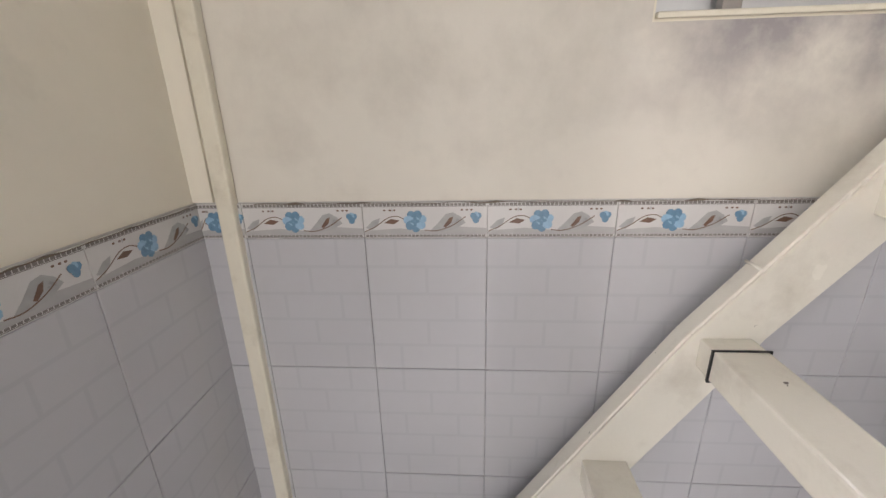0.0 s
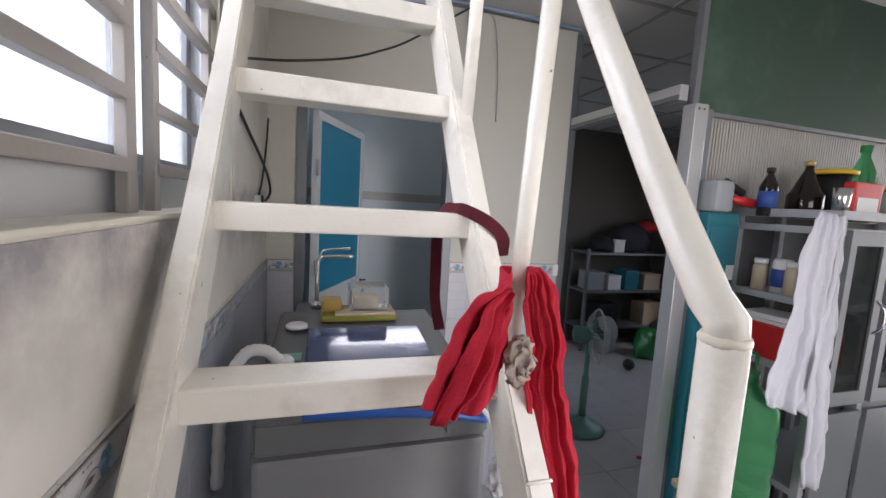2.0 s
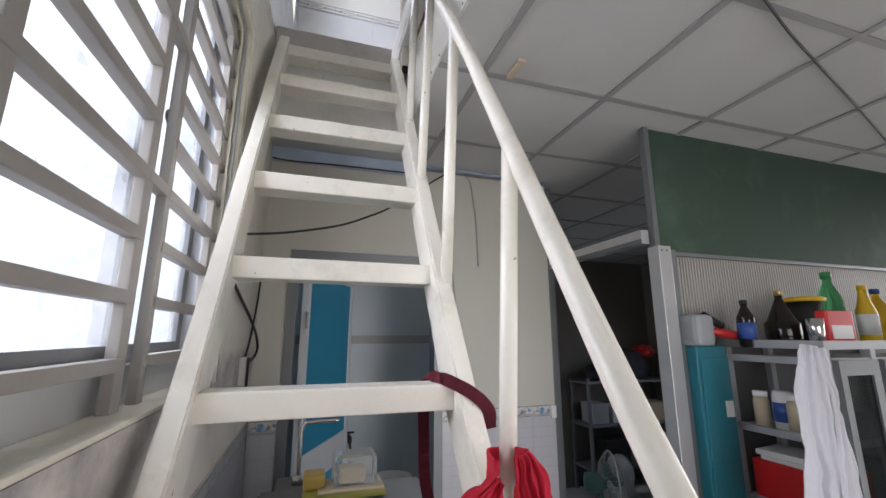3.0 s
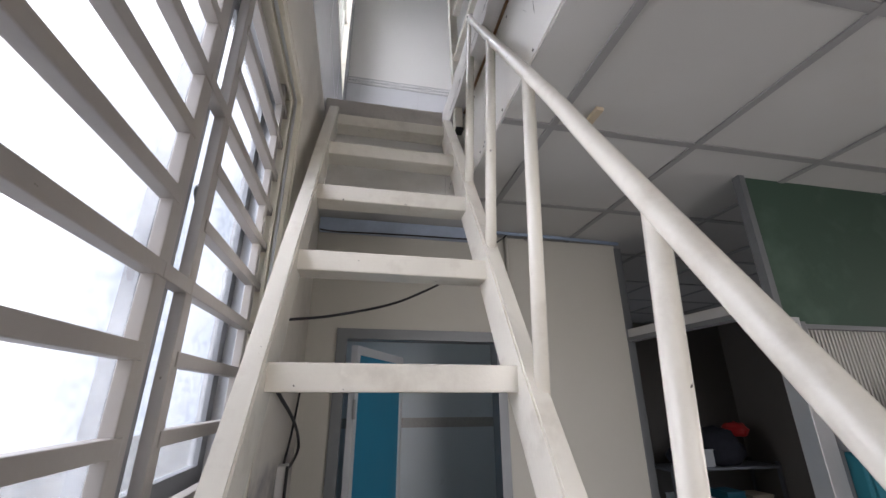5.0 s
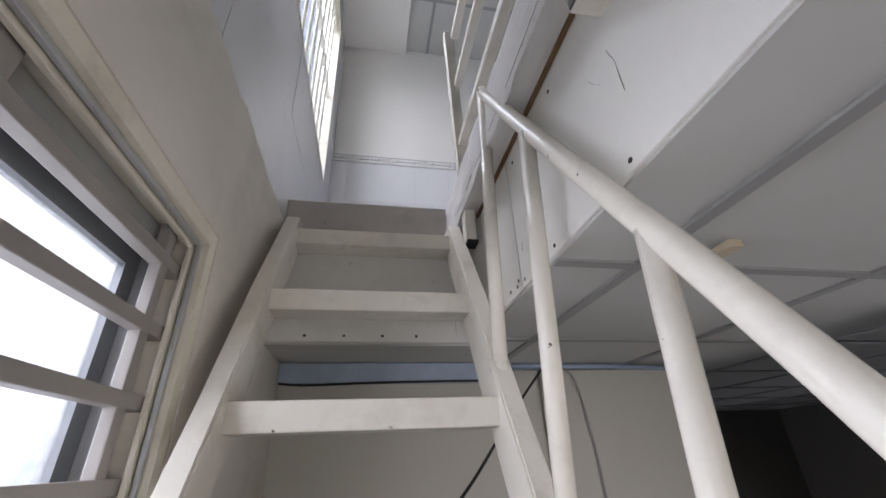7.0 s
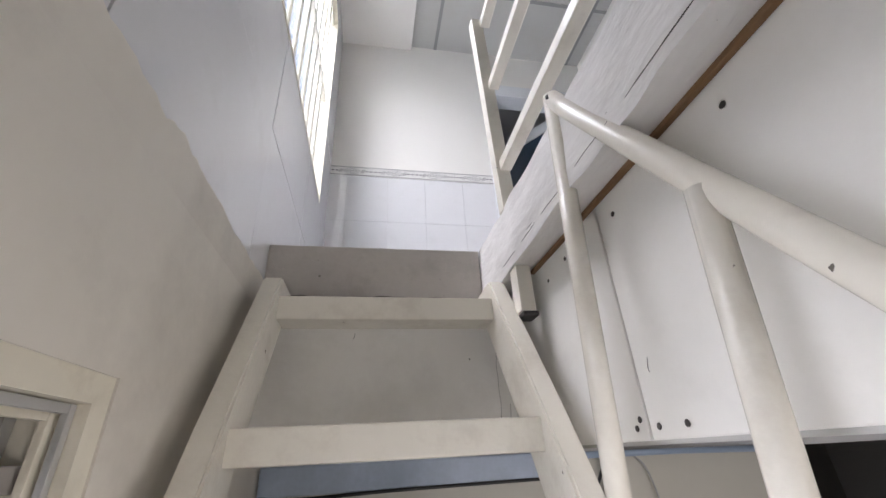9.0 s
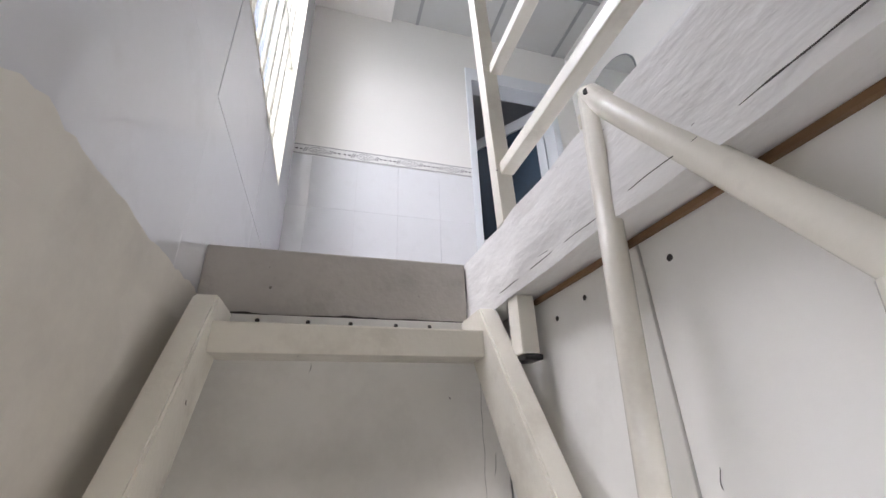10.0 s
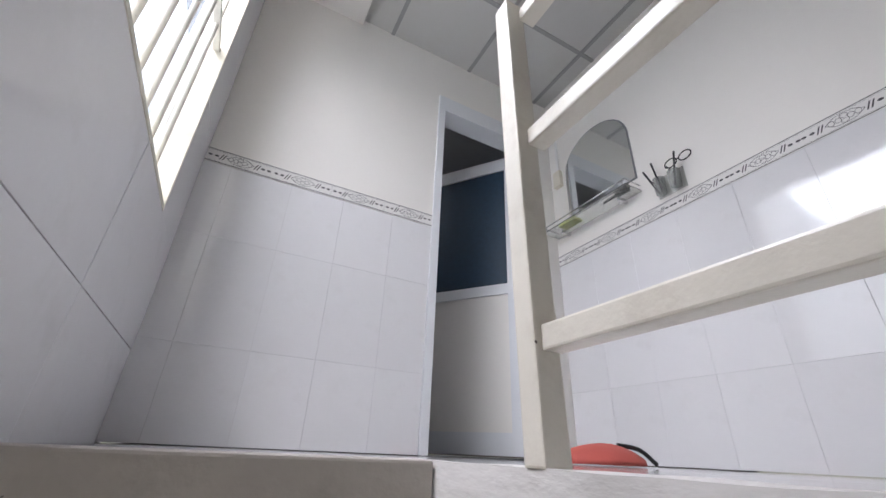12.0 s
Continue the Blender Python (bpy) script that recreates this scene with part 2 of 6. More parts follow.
M = {
    "cream": mat("cream_paint", (0.78, 0.735, 0.635), 0.6, vary=0.06, scale=2.2, fine=45, bump=0.12, dirt=(0.36, 0.33, 0.29), dirt_amount=0.55, dirt_scale=1.8),
    "window_wall": stained_wall(),
    "plain_cream": mat("cream_board", (0.54, 0.525, 0.465), 0.55, vary=0.04, scale=2.0, fine=60, bump=0.05, dirt=(0.4, 0.38, 0.32), dirt_amount=0.2, dirt_scale=2),
    "upper_paint": mat("white_paint", (0.80, 0.78, 0.74), 0.5, vary=0.03, scale=2.0, fine=60, bump=0.05),
    "enamel": mat("white_enamel", (0.81, 0.778, 0.690), 0.24, vary=0.05, scale=7, fine=130, bump=0.1, dirt=(0.42, 0.36, 0.28), dirt_amount=0.4, dirt_scale=9, chips=0.9),
    "cream_enamel": mat("cream_enamel", (0.72, 0.68, 0.57), 0.35, vary=0.07, scale=8, fine=130, bump=0.1, dirt=(0.33, 0.27, 0.18), dirt_amount=0.45, dirt_scale=10),
    "tile": tile_material("wall_tile", (0.50, 0.50, 0.525)),
    "tile_upper": tile_material("glossy_tile", (0.74, 0.74, 0.75), False),
    "grout": mat("grout", (0.56, 0.55, 0.54), 0.9, vary=0.12, scale=20, dirt=(0.16, 0.12, 0.09), dirt_amount=0.9, dirt_scale=3.4),
    "border": mat("border_glaze", (0.62, 0.61, 0.60), 0.25, vary=0.06, scale=20, fine=150, bump=0.02),
    "border_line": mat("border_line", (0.20, 0.18, 0.17), 0.4, vary=0.3, scale=60),
    "petal": mat("petal_blue", (0.13, 0.25, 0.37), 0.3, vary=0.35, scale=120, fine=300, bump=0),
    "leaf": mat("leaf_grey", (0.36, 0.36, 0.36), 0.3, vary=0.2, scale=80, bump=0),
    "stem": mat("stem_brown", (0.16, 0.09, 0.06), 0.35, vary=0.3, scale=90, bump=0),
    "ceiling": mat("ceiling_board", (0.52, 0.52, 0.50), 0.85, vary=0.05, scale=3, fine=220, bump=0.1, dirt=(0.42, 0.38, 0.3), dirt_amount=0.25, dirt_scale=2),
    "tbar": mat("ceiling_bar", (0.30, 0.30, 0.295), 0.5, vary=0.05),
    "alu": mat("aluminium", (0.58, 0.59, 0.60), 0.35, metal=0.7, vary=0.06, scale=12, bump=0.03),
    "alu_dark": mat("aluminium_dull", (0.20, 0.21, 0.22), 0.45, metal=0.5, vary=0.08, scale=12, bump=0.03),
    "chrome": mat("chrome", (0.75, 0.75, 0.76), 0.12, metal=1.0, vary=0.03),
    "blue_door": mat("blue_plastic", (0.03, 0.28, 0.46), 0.4, vary=0.05, scale=5),
    "door_white": mat("white_plastic_frame", (0.72, 0.74, 0.76), 0.4, vary=0.04),
    "bath_wall": mat("bathroom_tile", (0.55, 0.63, 0.68), 0.3, vary=0.05, scale=4, bump=0.02),
    "floor": mat("floor_tile", (0.46, 0.47, 0.47), 0.25, vary=0.06, scale=3, fine=60, bump=0.02, dirt=(0.25, 0.24, 0.22), dirt_amount=0.3, dirt_scale=4, rand=0.04),
    "wm_grey": mat("washer_grey", (0.21, 0.21, 0.215), 0.4, vary=0.04, scale=5, dirt=(0.3, 0.29, 0.27), dirt_amount=0.3),
    # Dark plastic for feet; also stands in for shade in slot, recess and cabinet.
    "wm_dark": mat("dark_plastic_and_painted_shade", (0.12, 0.12, 0.12), 0.5),
    "wm_lid": mat("washer_blue_lid", (0.035, 0.05, 0.13), 0.15, vary=0.15, scale=6, coat=0.5),
    "wm_blue": mat("blue_trim", (0.02, 0.09, 0.35), 0.3),
    "red": mat("red_cloth", (0.42, 0.004, 0.022), 0.85, vary=0.18, scale=14, fine=260, bump=0.35),
    "dark_red": mat("dark_red_ribbon", (0.16, 0.015, 0.03), 0.8, vary=0.5, scale=40, fine=260, bump=0.3),
    "cloth": mat("white_cloth", (0.52, 0.52, 0.55), 0.9, vary=0.08, scale=10, fine=260, bump=0.3),
    "green_board": mat("green_board", (0.032, 0.070, 0.047), 0.7, vary=0.15, scale=4, fine=120, bump=0.08, dirt=(0.1, 0.16, 0.12), dirt_amount=0.5, dirt_scale=3),
    "corrugated": mat("corrugated_sheet", (0.46, 0.45, 0.41), 0.35, vary=0.08, scale=6),
    "teal": mat("teal_plastic", (0.02, 0.165, 0.215), 0.4, vary=0.08),
    "fan": mat("mint_plastic", (0.16, 0.34, 0.29), 0.4, vary=0.06),
    "fan_wire": mat("fan_cage", (0.55, 0.57, 0.57), 0.35, vary=0.04),
    "green_plastic": mat("green_plastic", (0.03, 0.22, 0.07), 0.25, vary=0.1),
    "black": mat("black_plastic", (0.015, 0.015, 0.016), 0.5, vary=0.2),
    "cable": mat("black_cable", (0.02, 0.02, 0.022), 0.55, vary=0.2),
    "wood": mat("raw_wood", (0.19, 0.105, 0.05), 0.7, vary=0.3, scale=8, fine=120, stretch=(8, 1, 8), bump=0.3),
    "beam": mat("rough_painted_wood", (0.76, 0.75, 0.735), 0.65, vary=0.10, scale=8, fine=38, bump=0.6, chips=0.8, stretch=(2, 0.7, 2), dirt=(0.42, 0.40, 0.38), dirt_amount=0.35, dirt_scale=5),
    "concrete": mat("grey_paint_header", (0.50, 0.47, 0.43), 0.7, vary=0.12, scale=6, fine=90, bump=0.25, chips=0.7, dirt=(0.25, 0.23, 0.2), dirt_amount=0.45, dirt_scale=7),
    "panel": mat("white_board", (0.81, 0.80, 0.76), 0.5, vary=0.05, scale=3, fine=80, bump=0.06, dirt=(0.45, 0.43, 0.38), dirt_amount=0.3, dirt_scale=4),
    # Cream grille paint made darker: the shade of backlighting is in its colour.
    "grille": mat("backlit_grille_paint", (0.29, 0.27, 0.25), 0.4, vary=0.1, scale=9, bump=0.1, chips=0.8, dirt=(0.3, 0.26, 0.2), dirt_amount=0.5, dirt_scale=9),
    "cab_alu": mat("cabinet_aluminium", (0.36, 0.375, 0.385), 0.4, metal=0.2, vary=0.08, scale=12),
    "wm_top": mat("washer_top", (0.13, 0.135, 0.135), 0.45, vary=0.08, scale=6),
    "grime": mat("brown_grime", (0.16, 0.13, 0.10), 0.8, vary=0.4, scale=30),
    "bolt": mat("dark_screw_hole", (0.06, 0.055, 0.05), 0.8),
    # Wall colour darkened for the shade of unlit rooms seen through openings.
    "shaded_wall": mat("wall_with_painted_shade", (0.16, 0.145, 0.125), 0.8, vary=0.08, scale=3),
    "mirror": mat("mirror", (0.85, 0.87, 0.87), 0.02, metal=1.0, vary=0.0, bump=0),
    "dark_door": mat("dark_blue_net", (0.012, 0.04, 0.075), 0.5, vary=0.3, scale=40, fine=220, bump=0.2),
    "white": mat("white_plastic", (0.75, 0.75, 0.73), 0.35, vary=0.03),
    "yellow": mat("yellow_plastic", (0.70, 0.45, 0.02), 0.35),
    "red_plastic": mat("red_plastic", (0.55, 0.02, 0.02), 0.35),
    "amber": mat("brown_glass", (0.012, 0.009, 0.008), 0.08),
    "blue_label": mat("blue_label", (0.03, 0.08, 0.3), 0.4),
    "dark_cloth": mat("dark_cloth", (0.03, 0.03, 0.04), 0.9, vary=0.4, scale=20, bump=0.3),
    "grey_box": mat("grey_plastic", (0.3, 0.32, 0.33), 0.5),
    "carton": mat("carton", (0.5, 0.42, 0.3), 0.8),
    "pane": pane_material("patterned_glass", 0.8),
    "smear": pane_material("smeared_glass", 0.9, False, (0.80, 0.80, 0.80)),
    "gold": mat("gold_foil", (0.55, 0.42, 0.18), 0.3, metal=0.8),
    "pane_upper": pane_material("plain_glass", 0.85, False),
}


def clear_plastic(name, color, alpha=0.5, rough=0.08):
    m = mat(name, color, rough, vary=0.05)
    m.node_tree.nodes["Principled BSDF"].inputs["Transmission Weight"].default_value = alpha
    m.node_tree.nodes["Principled BSDF"].inputs["IOR"].default_value = 1.15
    return m


M["bottle_green"] = clear_plastic("green_bottle", (0.12, 0.45, 0.2), 0.7)
M["clear"] = clear_plastic("clear_plastic", (0.85, 0.87, 0.85), 0.85)
M["cab_glass"] = clear_plastic("cabinet_glass", (0.30, 0.33, 0.33), 0.97, 0.03)
M["bottle_yellow"] = clear_plastic("oil_bottle", (0.75, 0.5, 0.05), 0.5)


# ---- building helpers ----
def part(name, bm, material, parent=None, label=""):
    """Links a bmesh as one mesh object under a thing or a part."""
    me = bpy.data.meshes.new(name)
    bm.to_mesh(me)
    bm.free()
    for mm in material if isinstance(material, (list, tuple)) else [material]:
        me.materials.append(mm)
    ob = new(name, me)
    ob.parent = parent
    if label:
        tagged(ob, label)
    return ob


def thing(name, at, label, category, group="", kind=""):
    ob = new(name)
    ob.empty_display_size = 0.05
    ob.location = at
    return tagged(ob, label, category, group, kind)


def put(ob, m):
    ob.matrix_basis = m
    return ob


def box(bm, x0, x1, y0, y1, z0, z1, bevel=0.0, m=None, mi=0):
    r = bmesh.ops.create_cube(bm, size=1.0)
    vs = r["verts"]
    t = Matrix.Translation(((x0 + x1) / 2, (y0 + y1) / 2, (z0 + z1) / 2)) @ Matrix.Diagonal((x1 - x0, y1 - y0, z1 - z0, 1))
    bmesh.ops.transform(bm, matrix=(m @ t) if m else t, verts=vs)
    fs = {f for v in vs for f in v.link_faces}
    for f in fs:
        f.material_index = mi
    if bevel:
        es = {e for v in vs for e in v.link_edges}
        bmesh.ops.bevel(bm, geom=list(es), offset=bevel, segments=2, affect="EDGES", profile=0.6)
    return bm


def boxed(x0, x1, y0, y1, z0, z1, bevel=0.0, m=None):
    return box(bmesh.new(), x0, x1, y0, y1, z0, z1, bevel, m)


def tube(bm, points, radius, sides=12, cap=True, mi=0, smooth=True):
    """A round bar along points; radius may be a list, one for each point."""
    pts = [Vector(p) for p in points]
    rad = radius if isinstance(radius, (list, tuple)) else [radius] * len(pts)
    rings, up = [], None
    for i, p in enumerate(pts):
        d = (pts[min(i + 1, len(pts) - 1)] - pts[max(i - 1, 0)]).normalized()
        if up is None:
            up = d.orthogonal().normalized()
        up = (up - up.dot(d) * d).normalized()
        side = d.cross(up)
        rings.append([bm.verts.new(p + rad[i] * (math.cos(a) * up + math.sin(a) * side)) for a in (2 * math.pi * k / sides for k in range(sides))])
    for a, b in zip(rings, rings[1:]):
        for k in range(sides):
            f = bm.faces.new((a[k], a[(k + 1) % sides], b[(k + 1) % sides], b[k]))
            f.smooth, f.material_index = smooth, mi
    if cap:
        bm.faces.new(rings[0][::-1]).material_index = mi
        bm.faces.new(rings[-1]).material_index = mi
    return bm


def lathe(profile, sides=20, bm=None, at=(0, 0, 0), mi=0):
    """A turned body round z from (radius, height) pairs."""
    bm = bm or bmesh.new()
    o = Vector(at)
    rings = [[bm.verts.new(o + Vector((max(r, 1e-4) * math.cos(2 * math.pi * k / sides), max(r, 1e-4) * math.sin(2 * math.pi * k / sides), z))) for k in range(sides)] for r, z in profile]
    for a, b in zip(rings, rings[1:]):
        for k in range(sides):
            f = bm.faces.new((a[k], a[(k + 1) % sides], b[(k + 1) % sides], b[k]))
            f.smooth, f.material_index = True, mi
    bm.faces.new(rings[0][::-1]).material_index = mi
    bm.faces.new(rings[-1]).material_index = mi
    return bm


def curve_points(pts, steps=8):
    """A smooth line through the given points."""
    v = [Vector(p) for p in pts]
    v = [2 * v[0] - v[1], *v, 2 * v[-1] - v[-2]]
    out = []
    for i in range(1, len(v) - 2):
        a, b, c, d = v[i - 1:i + 3]
        for k in range(steps):
            t = k / steps
            out.append(0.5 * (2 * b + (c - a) * t + (2 * a - 5 * b + 4 * c - d) * t * t + (3 * b - a - 3 * c + d) * t ** 3))
    out.append(v[-2])
    return out


def slab_with_holes(axis, c0, c1, u0, u1, v0, v1, holes=()):
    """A wall across axis from c0 to c1, spanning u and v (the other two axes in order), with holes (u0, u1, v0, v1)."""
    bm = bmesh.new()
    us = sorted({u0, u1, *(h[0] for h in holes), *(h[1] for h in holes)})
    vs = sorted({v0, v1, *(h[2] for h in holes), *(h[3] for h in holes)})
    for a, b in zip(us, us[1:]):
        for c, d in zip(vs, vs[1:]):
            if any(h[0] <= (a + b) / 2 <= h[1] and h[2] <= (c + d) / 2 <= h[3] for h in holes):
                continue
            if axis == "x":
                box(bm, c0, c1, a, b, c, d)
            elif axis == "y":
                box(bm, a, b, c0, c1, c, d)
            else:
                box(bm, a, b, c, d, c0, c1)
    bmesh.ops.remove_doubles(bm, verts=bm.verts, dist=1e-4)
    seen = {}
    for f in bm.faces:
        seen.setdefault(tuple(sorted(v.index for v in f.verts)), []).append(f)
    bm.verts.index_update()
    seen = {}
    for f in bm.faces:
        seen.setdefault(frozenset(v.index for v in f.verts), []).append(f)
    bmesh.ops.delete(bm, geom=[f for fs in seen.values() if len(fs) > 1 for f in fs], context="FACES_ONLY")
    return bm


def structure(name, bm, material, label, category):
    return tagged(part(name, bm, material), label, category, kind="structure")


# ---- large structure ----
FLOOR2 = 3.0955          # top of the upper floor
CEIL = 2.60              # lower ceiling
BACK, FAR, BATH = -0.323, 2.87, 2.125
RIGHT2 = 1.79
WIN = (0.380, 1.366, 1.556, 2.662)      # lower window: y0, y1, z0, z1
UWIN = (1.55, 2.56, 3.70, 4.98)       # upper window

structure("floor", boxed(-0.12, 4.4, BACK - 0.1, 4.6, -0.12, -0.008), M["grout"], "pale grey tiled floor with dull joints", "floor")
wall_window = structure("wall_window", slab_with_holes("x", -0.12, 0.0, BACK - 0.1, 3.5, 0.0, 2.975, [(WIN[0] - 0.004, WIN[1] + 0.028, WIN[2] - 0.004, WIN[3] + 0.028)]), M["window_wall"],
                        "cream painted plaster wall with grey mould stains", "wall")
structure("wall_window_upper", slab_with_holes("x", -0.12, -0.004, BACK - 0.1, FAR + 0.1, 2.975, 5.4, [(UWIN[0] - 0.010, UWIN[1] + 0.010, UWIN[2] - 0.010, UWIN[3] + 0.010)]), M["grout"],
          "upper wall faced with large glossy white tiles", "wall")
wall_back = structure("wall_back", slab_with_holes("y", BACK - 0.1, BACK, 0.0, 4.4, 0.0, 5.4, [(0.80, 1.90, 0.0, 2.35)]), M["cream"], "cream painted plaster wall with an assumed doorway, above a tiled dado", "wall")
structure("pilaster", boxed(0.0, 0.006, BACK, -0.288, 1.312, 2.975), M["cream"], "narrow grey-cream plaster pilaster in the corner", "pilaster")
structure("wall_right", slab_with_holes("x", 4.4, 4.5, BACK - 0.1, 1.43, 0.0, 3.0, [(0.10, 1.38, 0.0, 2.35)]), M["cream"], "cream painted wall with an assumed open passage", "wall")
# Same wall as wall_right; this part's shade is put into a darker colour.
structure("wall_room_side", slab_with_holes("x", 4.4, 4.5, 1.43, 4.6, 0.0, 3.0, [(2.3, 3.5, 1.05, 2.15)]), M["shaded_wall"], "beige side wall of the back room, its shade painted in", "wall")
# wall of the bathroom, with its door opening
wall_bath = structure("wall_bath", slab_with_holes("y", BATH, BATH + 0.08, 0.0, 1.548, 0.0, 2.574, [(0.168, 0.852, 0.0, 2.042)]), M["plain_cream"],
                      "cream board wall round the bathroom door", "wall")
structure("wall_bath_side", boxed(1.488, 1.548, BATH + 0.08, 3.3, 0.0, 2.57), M["plain_cream"], "cream side wall of the bathroom", "wall")
structure("wall_bath_back", slab_with_holes("y", 3.2, 3.3, 0.0, 1.488, 0.0, 2.57, [(0.28, 1.22, 2.37, 2.54)]), M["bath_wall"], "grey-blue tiled bathroom wall", "wall")
structure("wall_bath_left", boxed(0.0, 0.012, BATH + 0.08, 3.2, 0.0, 2.57), M["bath_wall"], "grey-blue tiled bathroom wall", "wall")
structure("wall_room_back", boxed(1.548, 4.4, 4.4, 4.5, 0.0, 2.7), M["shaded_wall"], "beige wall of the back room, its shade painted in", "wall")

# glowing overcast-sky backdrop outside the windows; its dim bluish end is assumed
bd_mat = bpy.data.materials.new("overcast_sky")
bd_mat.use_nodes = True
nt = bd_mat.node_tree
nt.nodes.remove(nt.nodes["Principled BSDF"])
em = nt.nodes.new("ShaderNodeEmission")
em.inputs[1].default_value = 1.0
geo, sep = nt.nodes.new("ShaderNodeNewGeometry"), nt.nodes.new("ShaderNodeSeparateXYZ")
nt.links.new(geo.outputs["Position"], sep.inputs[0])


def sky_ramp(socket, low, high):
    r = nt.nodes.new("ShaderNodeMapRange")
    r.interpolation_type = "SMOOTHSTEP"
    r.inputs[1].default_value, r.inputs[2].default_value = low, high
    nt.links.new(socket, r.inputs[0])
    return r.outputs[0]


def sky_mix(factor, a, b):
    x = nt.nodes.new("ShaderNodeMix")
    x.data_type = "RGBA"
    nt.links.new(factor, x.inputs[0])
    for i, c in ((6, a), (7, b)):
        if isinstance(c, tuple):
            x.inputs[i].default_value = (*c, 1)
        else:
            nt.links.new(c, x.inputs[i])
    return x.outputs[2]


low_glow = sky_mix(sky_ramp(sep.outputs[1], 3.0, 5.0), (2.9, 2.93, 3.0), (0.85, 0.98, 1.14))
glow_slant = nt.nodes.new("ShaderNodeMath")
glow_slant.operation = "MULTIPLY_ADD"
glow_slant.inputs[1].default_value = -0.8
nt.links.new(sep.outputs[1], glow_slant.inputs[0])
nt.links.new(sep.outputs[2], glow_slant.inputs[2])
nt.links.new(sky_mix(sky_ramp(glow_slant.outputs[0], 1.3, 3.2), low_glow, (3.6, 3.68, 3.8)), em.inputs[0])
nt.links.new(em.outputs[0], nt.nodes["Material Output"].inputs[0])
structure("backdrop", boxed(-2.25, -2.2, -3.0, 9.5, 1.4, 11.0), bd_mat, "bright overcast sky outside the windows", "backdrop")

# ceiling boards in their grid, one mesh
bm = bmesh.new()
box(bm, 0.0, 0.61, BATH - 0.265, 4.5, CEIL, CEIL + 0.02)
box(bm, 0.61, 4.4, BACK, 4.5, CEIL, CEIL + 0.02)
for gx in (0.77, 1.295, 1.82, 2.345, 2.87, 3.395, 3.92):
    box(bm, gx - 0.012, gx + 0.012, BACK, 4.4, CEIL - 0.006, CEIL + 0.001, mi=1)
for k in range(8):
    gy = 0.20 + 0.525 * k
    box(bm, 0.61, 4.4, gy - 0.012, gy + 0.012, CEIL - 0.0055, CEIL + 0.001, mi=1)
structure("ceiling", bm, [M["ceiling"], M["tbar"]], "grey suspended ceiling of square boards in metal bars", "ceiling")

# upper floor slab, upper room
bm = bmesh.new()
box(bm, 0.61, 4.4, BACK, FAR + 0.1, 2.95, FLOOR2 - 0.003)
box(bm, 0.0, 0.61, 1.99, FAR + 0.1, 2.95, FLOOR2 - 0.003)
structure("upper_floor", bm, M["tile_upper"], "white tiled floor of the upper landing", "floor")
structure("wall_far_upper", slab_with_holes("y", FAR, FAR + 0.1, -0.004, RIGHT2 + 0.1, FLOOR2, 5.4, [(1.018, 1.585, FLOOR2, 4.90)]), M["upper_paint"],
          "white painted upper wall with a tiled dado", "wall")
structure("wall_right_upper", boxed(RIGHT2, RIGHT2 + 0.1, BACK, FAR, FLOOR2, 5.4), M["upper_paint"], "white painted upper wall with a glossy tiled dado", "wall")
structure("wall_room_upper", boxed(0.0, 3.4, 4.6, 4.7, FLOOR2, 5.4), M["shaded_wall"], "wall of the room behind the upper door, shade painted in", "wall")
structure("wall_room_upper_side", boxed(3.3, 3.4, FAR + 0.1, 4.6, FLOOR2, 5.4), M["shaded_wall"], "side wall of the room behind the upper door, shade painted in", "wall")
structure("wall_room_upper_left", boxed(0.0, 0.1, FAR + 0.1, 4.6, FLOOR2, 5.4), M["shaded_wall"], "side wall of the room behind the upper door, shade painted in", "wall")
structure("floor_room_upper", boxed(0.0, 3.4, FAR + 0.1, 4.7, 2.95, FLOOR2 - 0.003), M["floor"], "tiled floor behind the upper door", "floor")
bm = bmesh.new()
box(bm, 0.0, 0.485, BACK, FAR, 5.235, 5.40)
box(bm, 0.485, 3.4, BACK, 4.7, 5.275, 5.40, mi=1)
for gx in (0.66, 1.175, 1.69):
    box(bm, gx - 0.011, gx + 0.011, BACK, FAR, 5.269, 5.276, mi=2)
for k in range(6):
    gy = 2.43 - 0.515 * k
    box(bm, 0.485, RIGHT2, gy - 0.011, gy + 0.011, 5.2695, 5.276, mi=2)
structure("upper_ceiling", bm, [M["upper_paint"], M["ceiling"], M["tbar"]], "white soffit beside a recessed grey board ceiling", "ceiling")

# edge of the stair opening: header, beam, raw strip and boards
structure("header", boxed(0.002, 0.543, 1.862, 1.99, 2.955, FLOOR2, 0.004), M["concrete"], "grey painted header at the top of the stair, cracked along its foot", "header")
bm = bmesh.new()
box(bm, 0.547, 0.603, BACK, 1.99, 2.949, FLOOR2)
bmesh.ops.subdivide_edges(bm, edges=[e for e in bm.edges if abs(e.verts[0].co.y - e.verts[1].co.y) > 1], cuts=120)
bmesh.ops.subdivide_edges(bm, edges=[e for e in bm.edges if abs(e.verts[0].co.z - e.verts[1].co.z) > 0.1], cuts=4)
for v in bm.verts:
    v.co.x += 0.006 * noise.noise(v.co * 14) if v.co.x < 0.56 else 0
    v.co.z += 0.003 * noise.noise(v.co * 9 + Vector((5, 0, 0)))
beam = structure("edge_beam", bm, M["beam"], "rough white-painted wooden beam along the stair opening", "beam")
structure("raw_strip", boxed(0.5945, 0.6032, BACK, 1.66, 2.939, 2.9465, 0.001), M["wood"], "raw brown wooden strip under the beam", "trim")


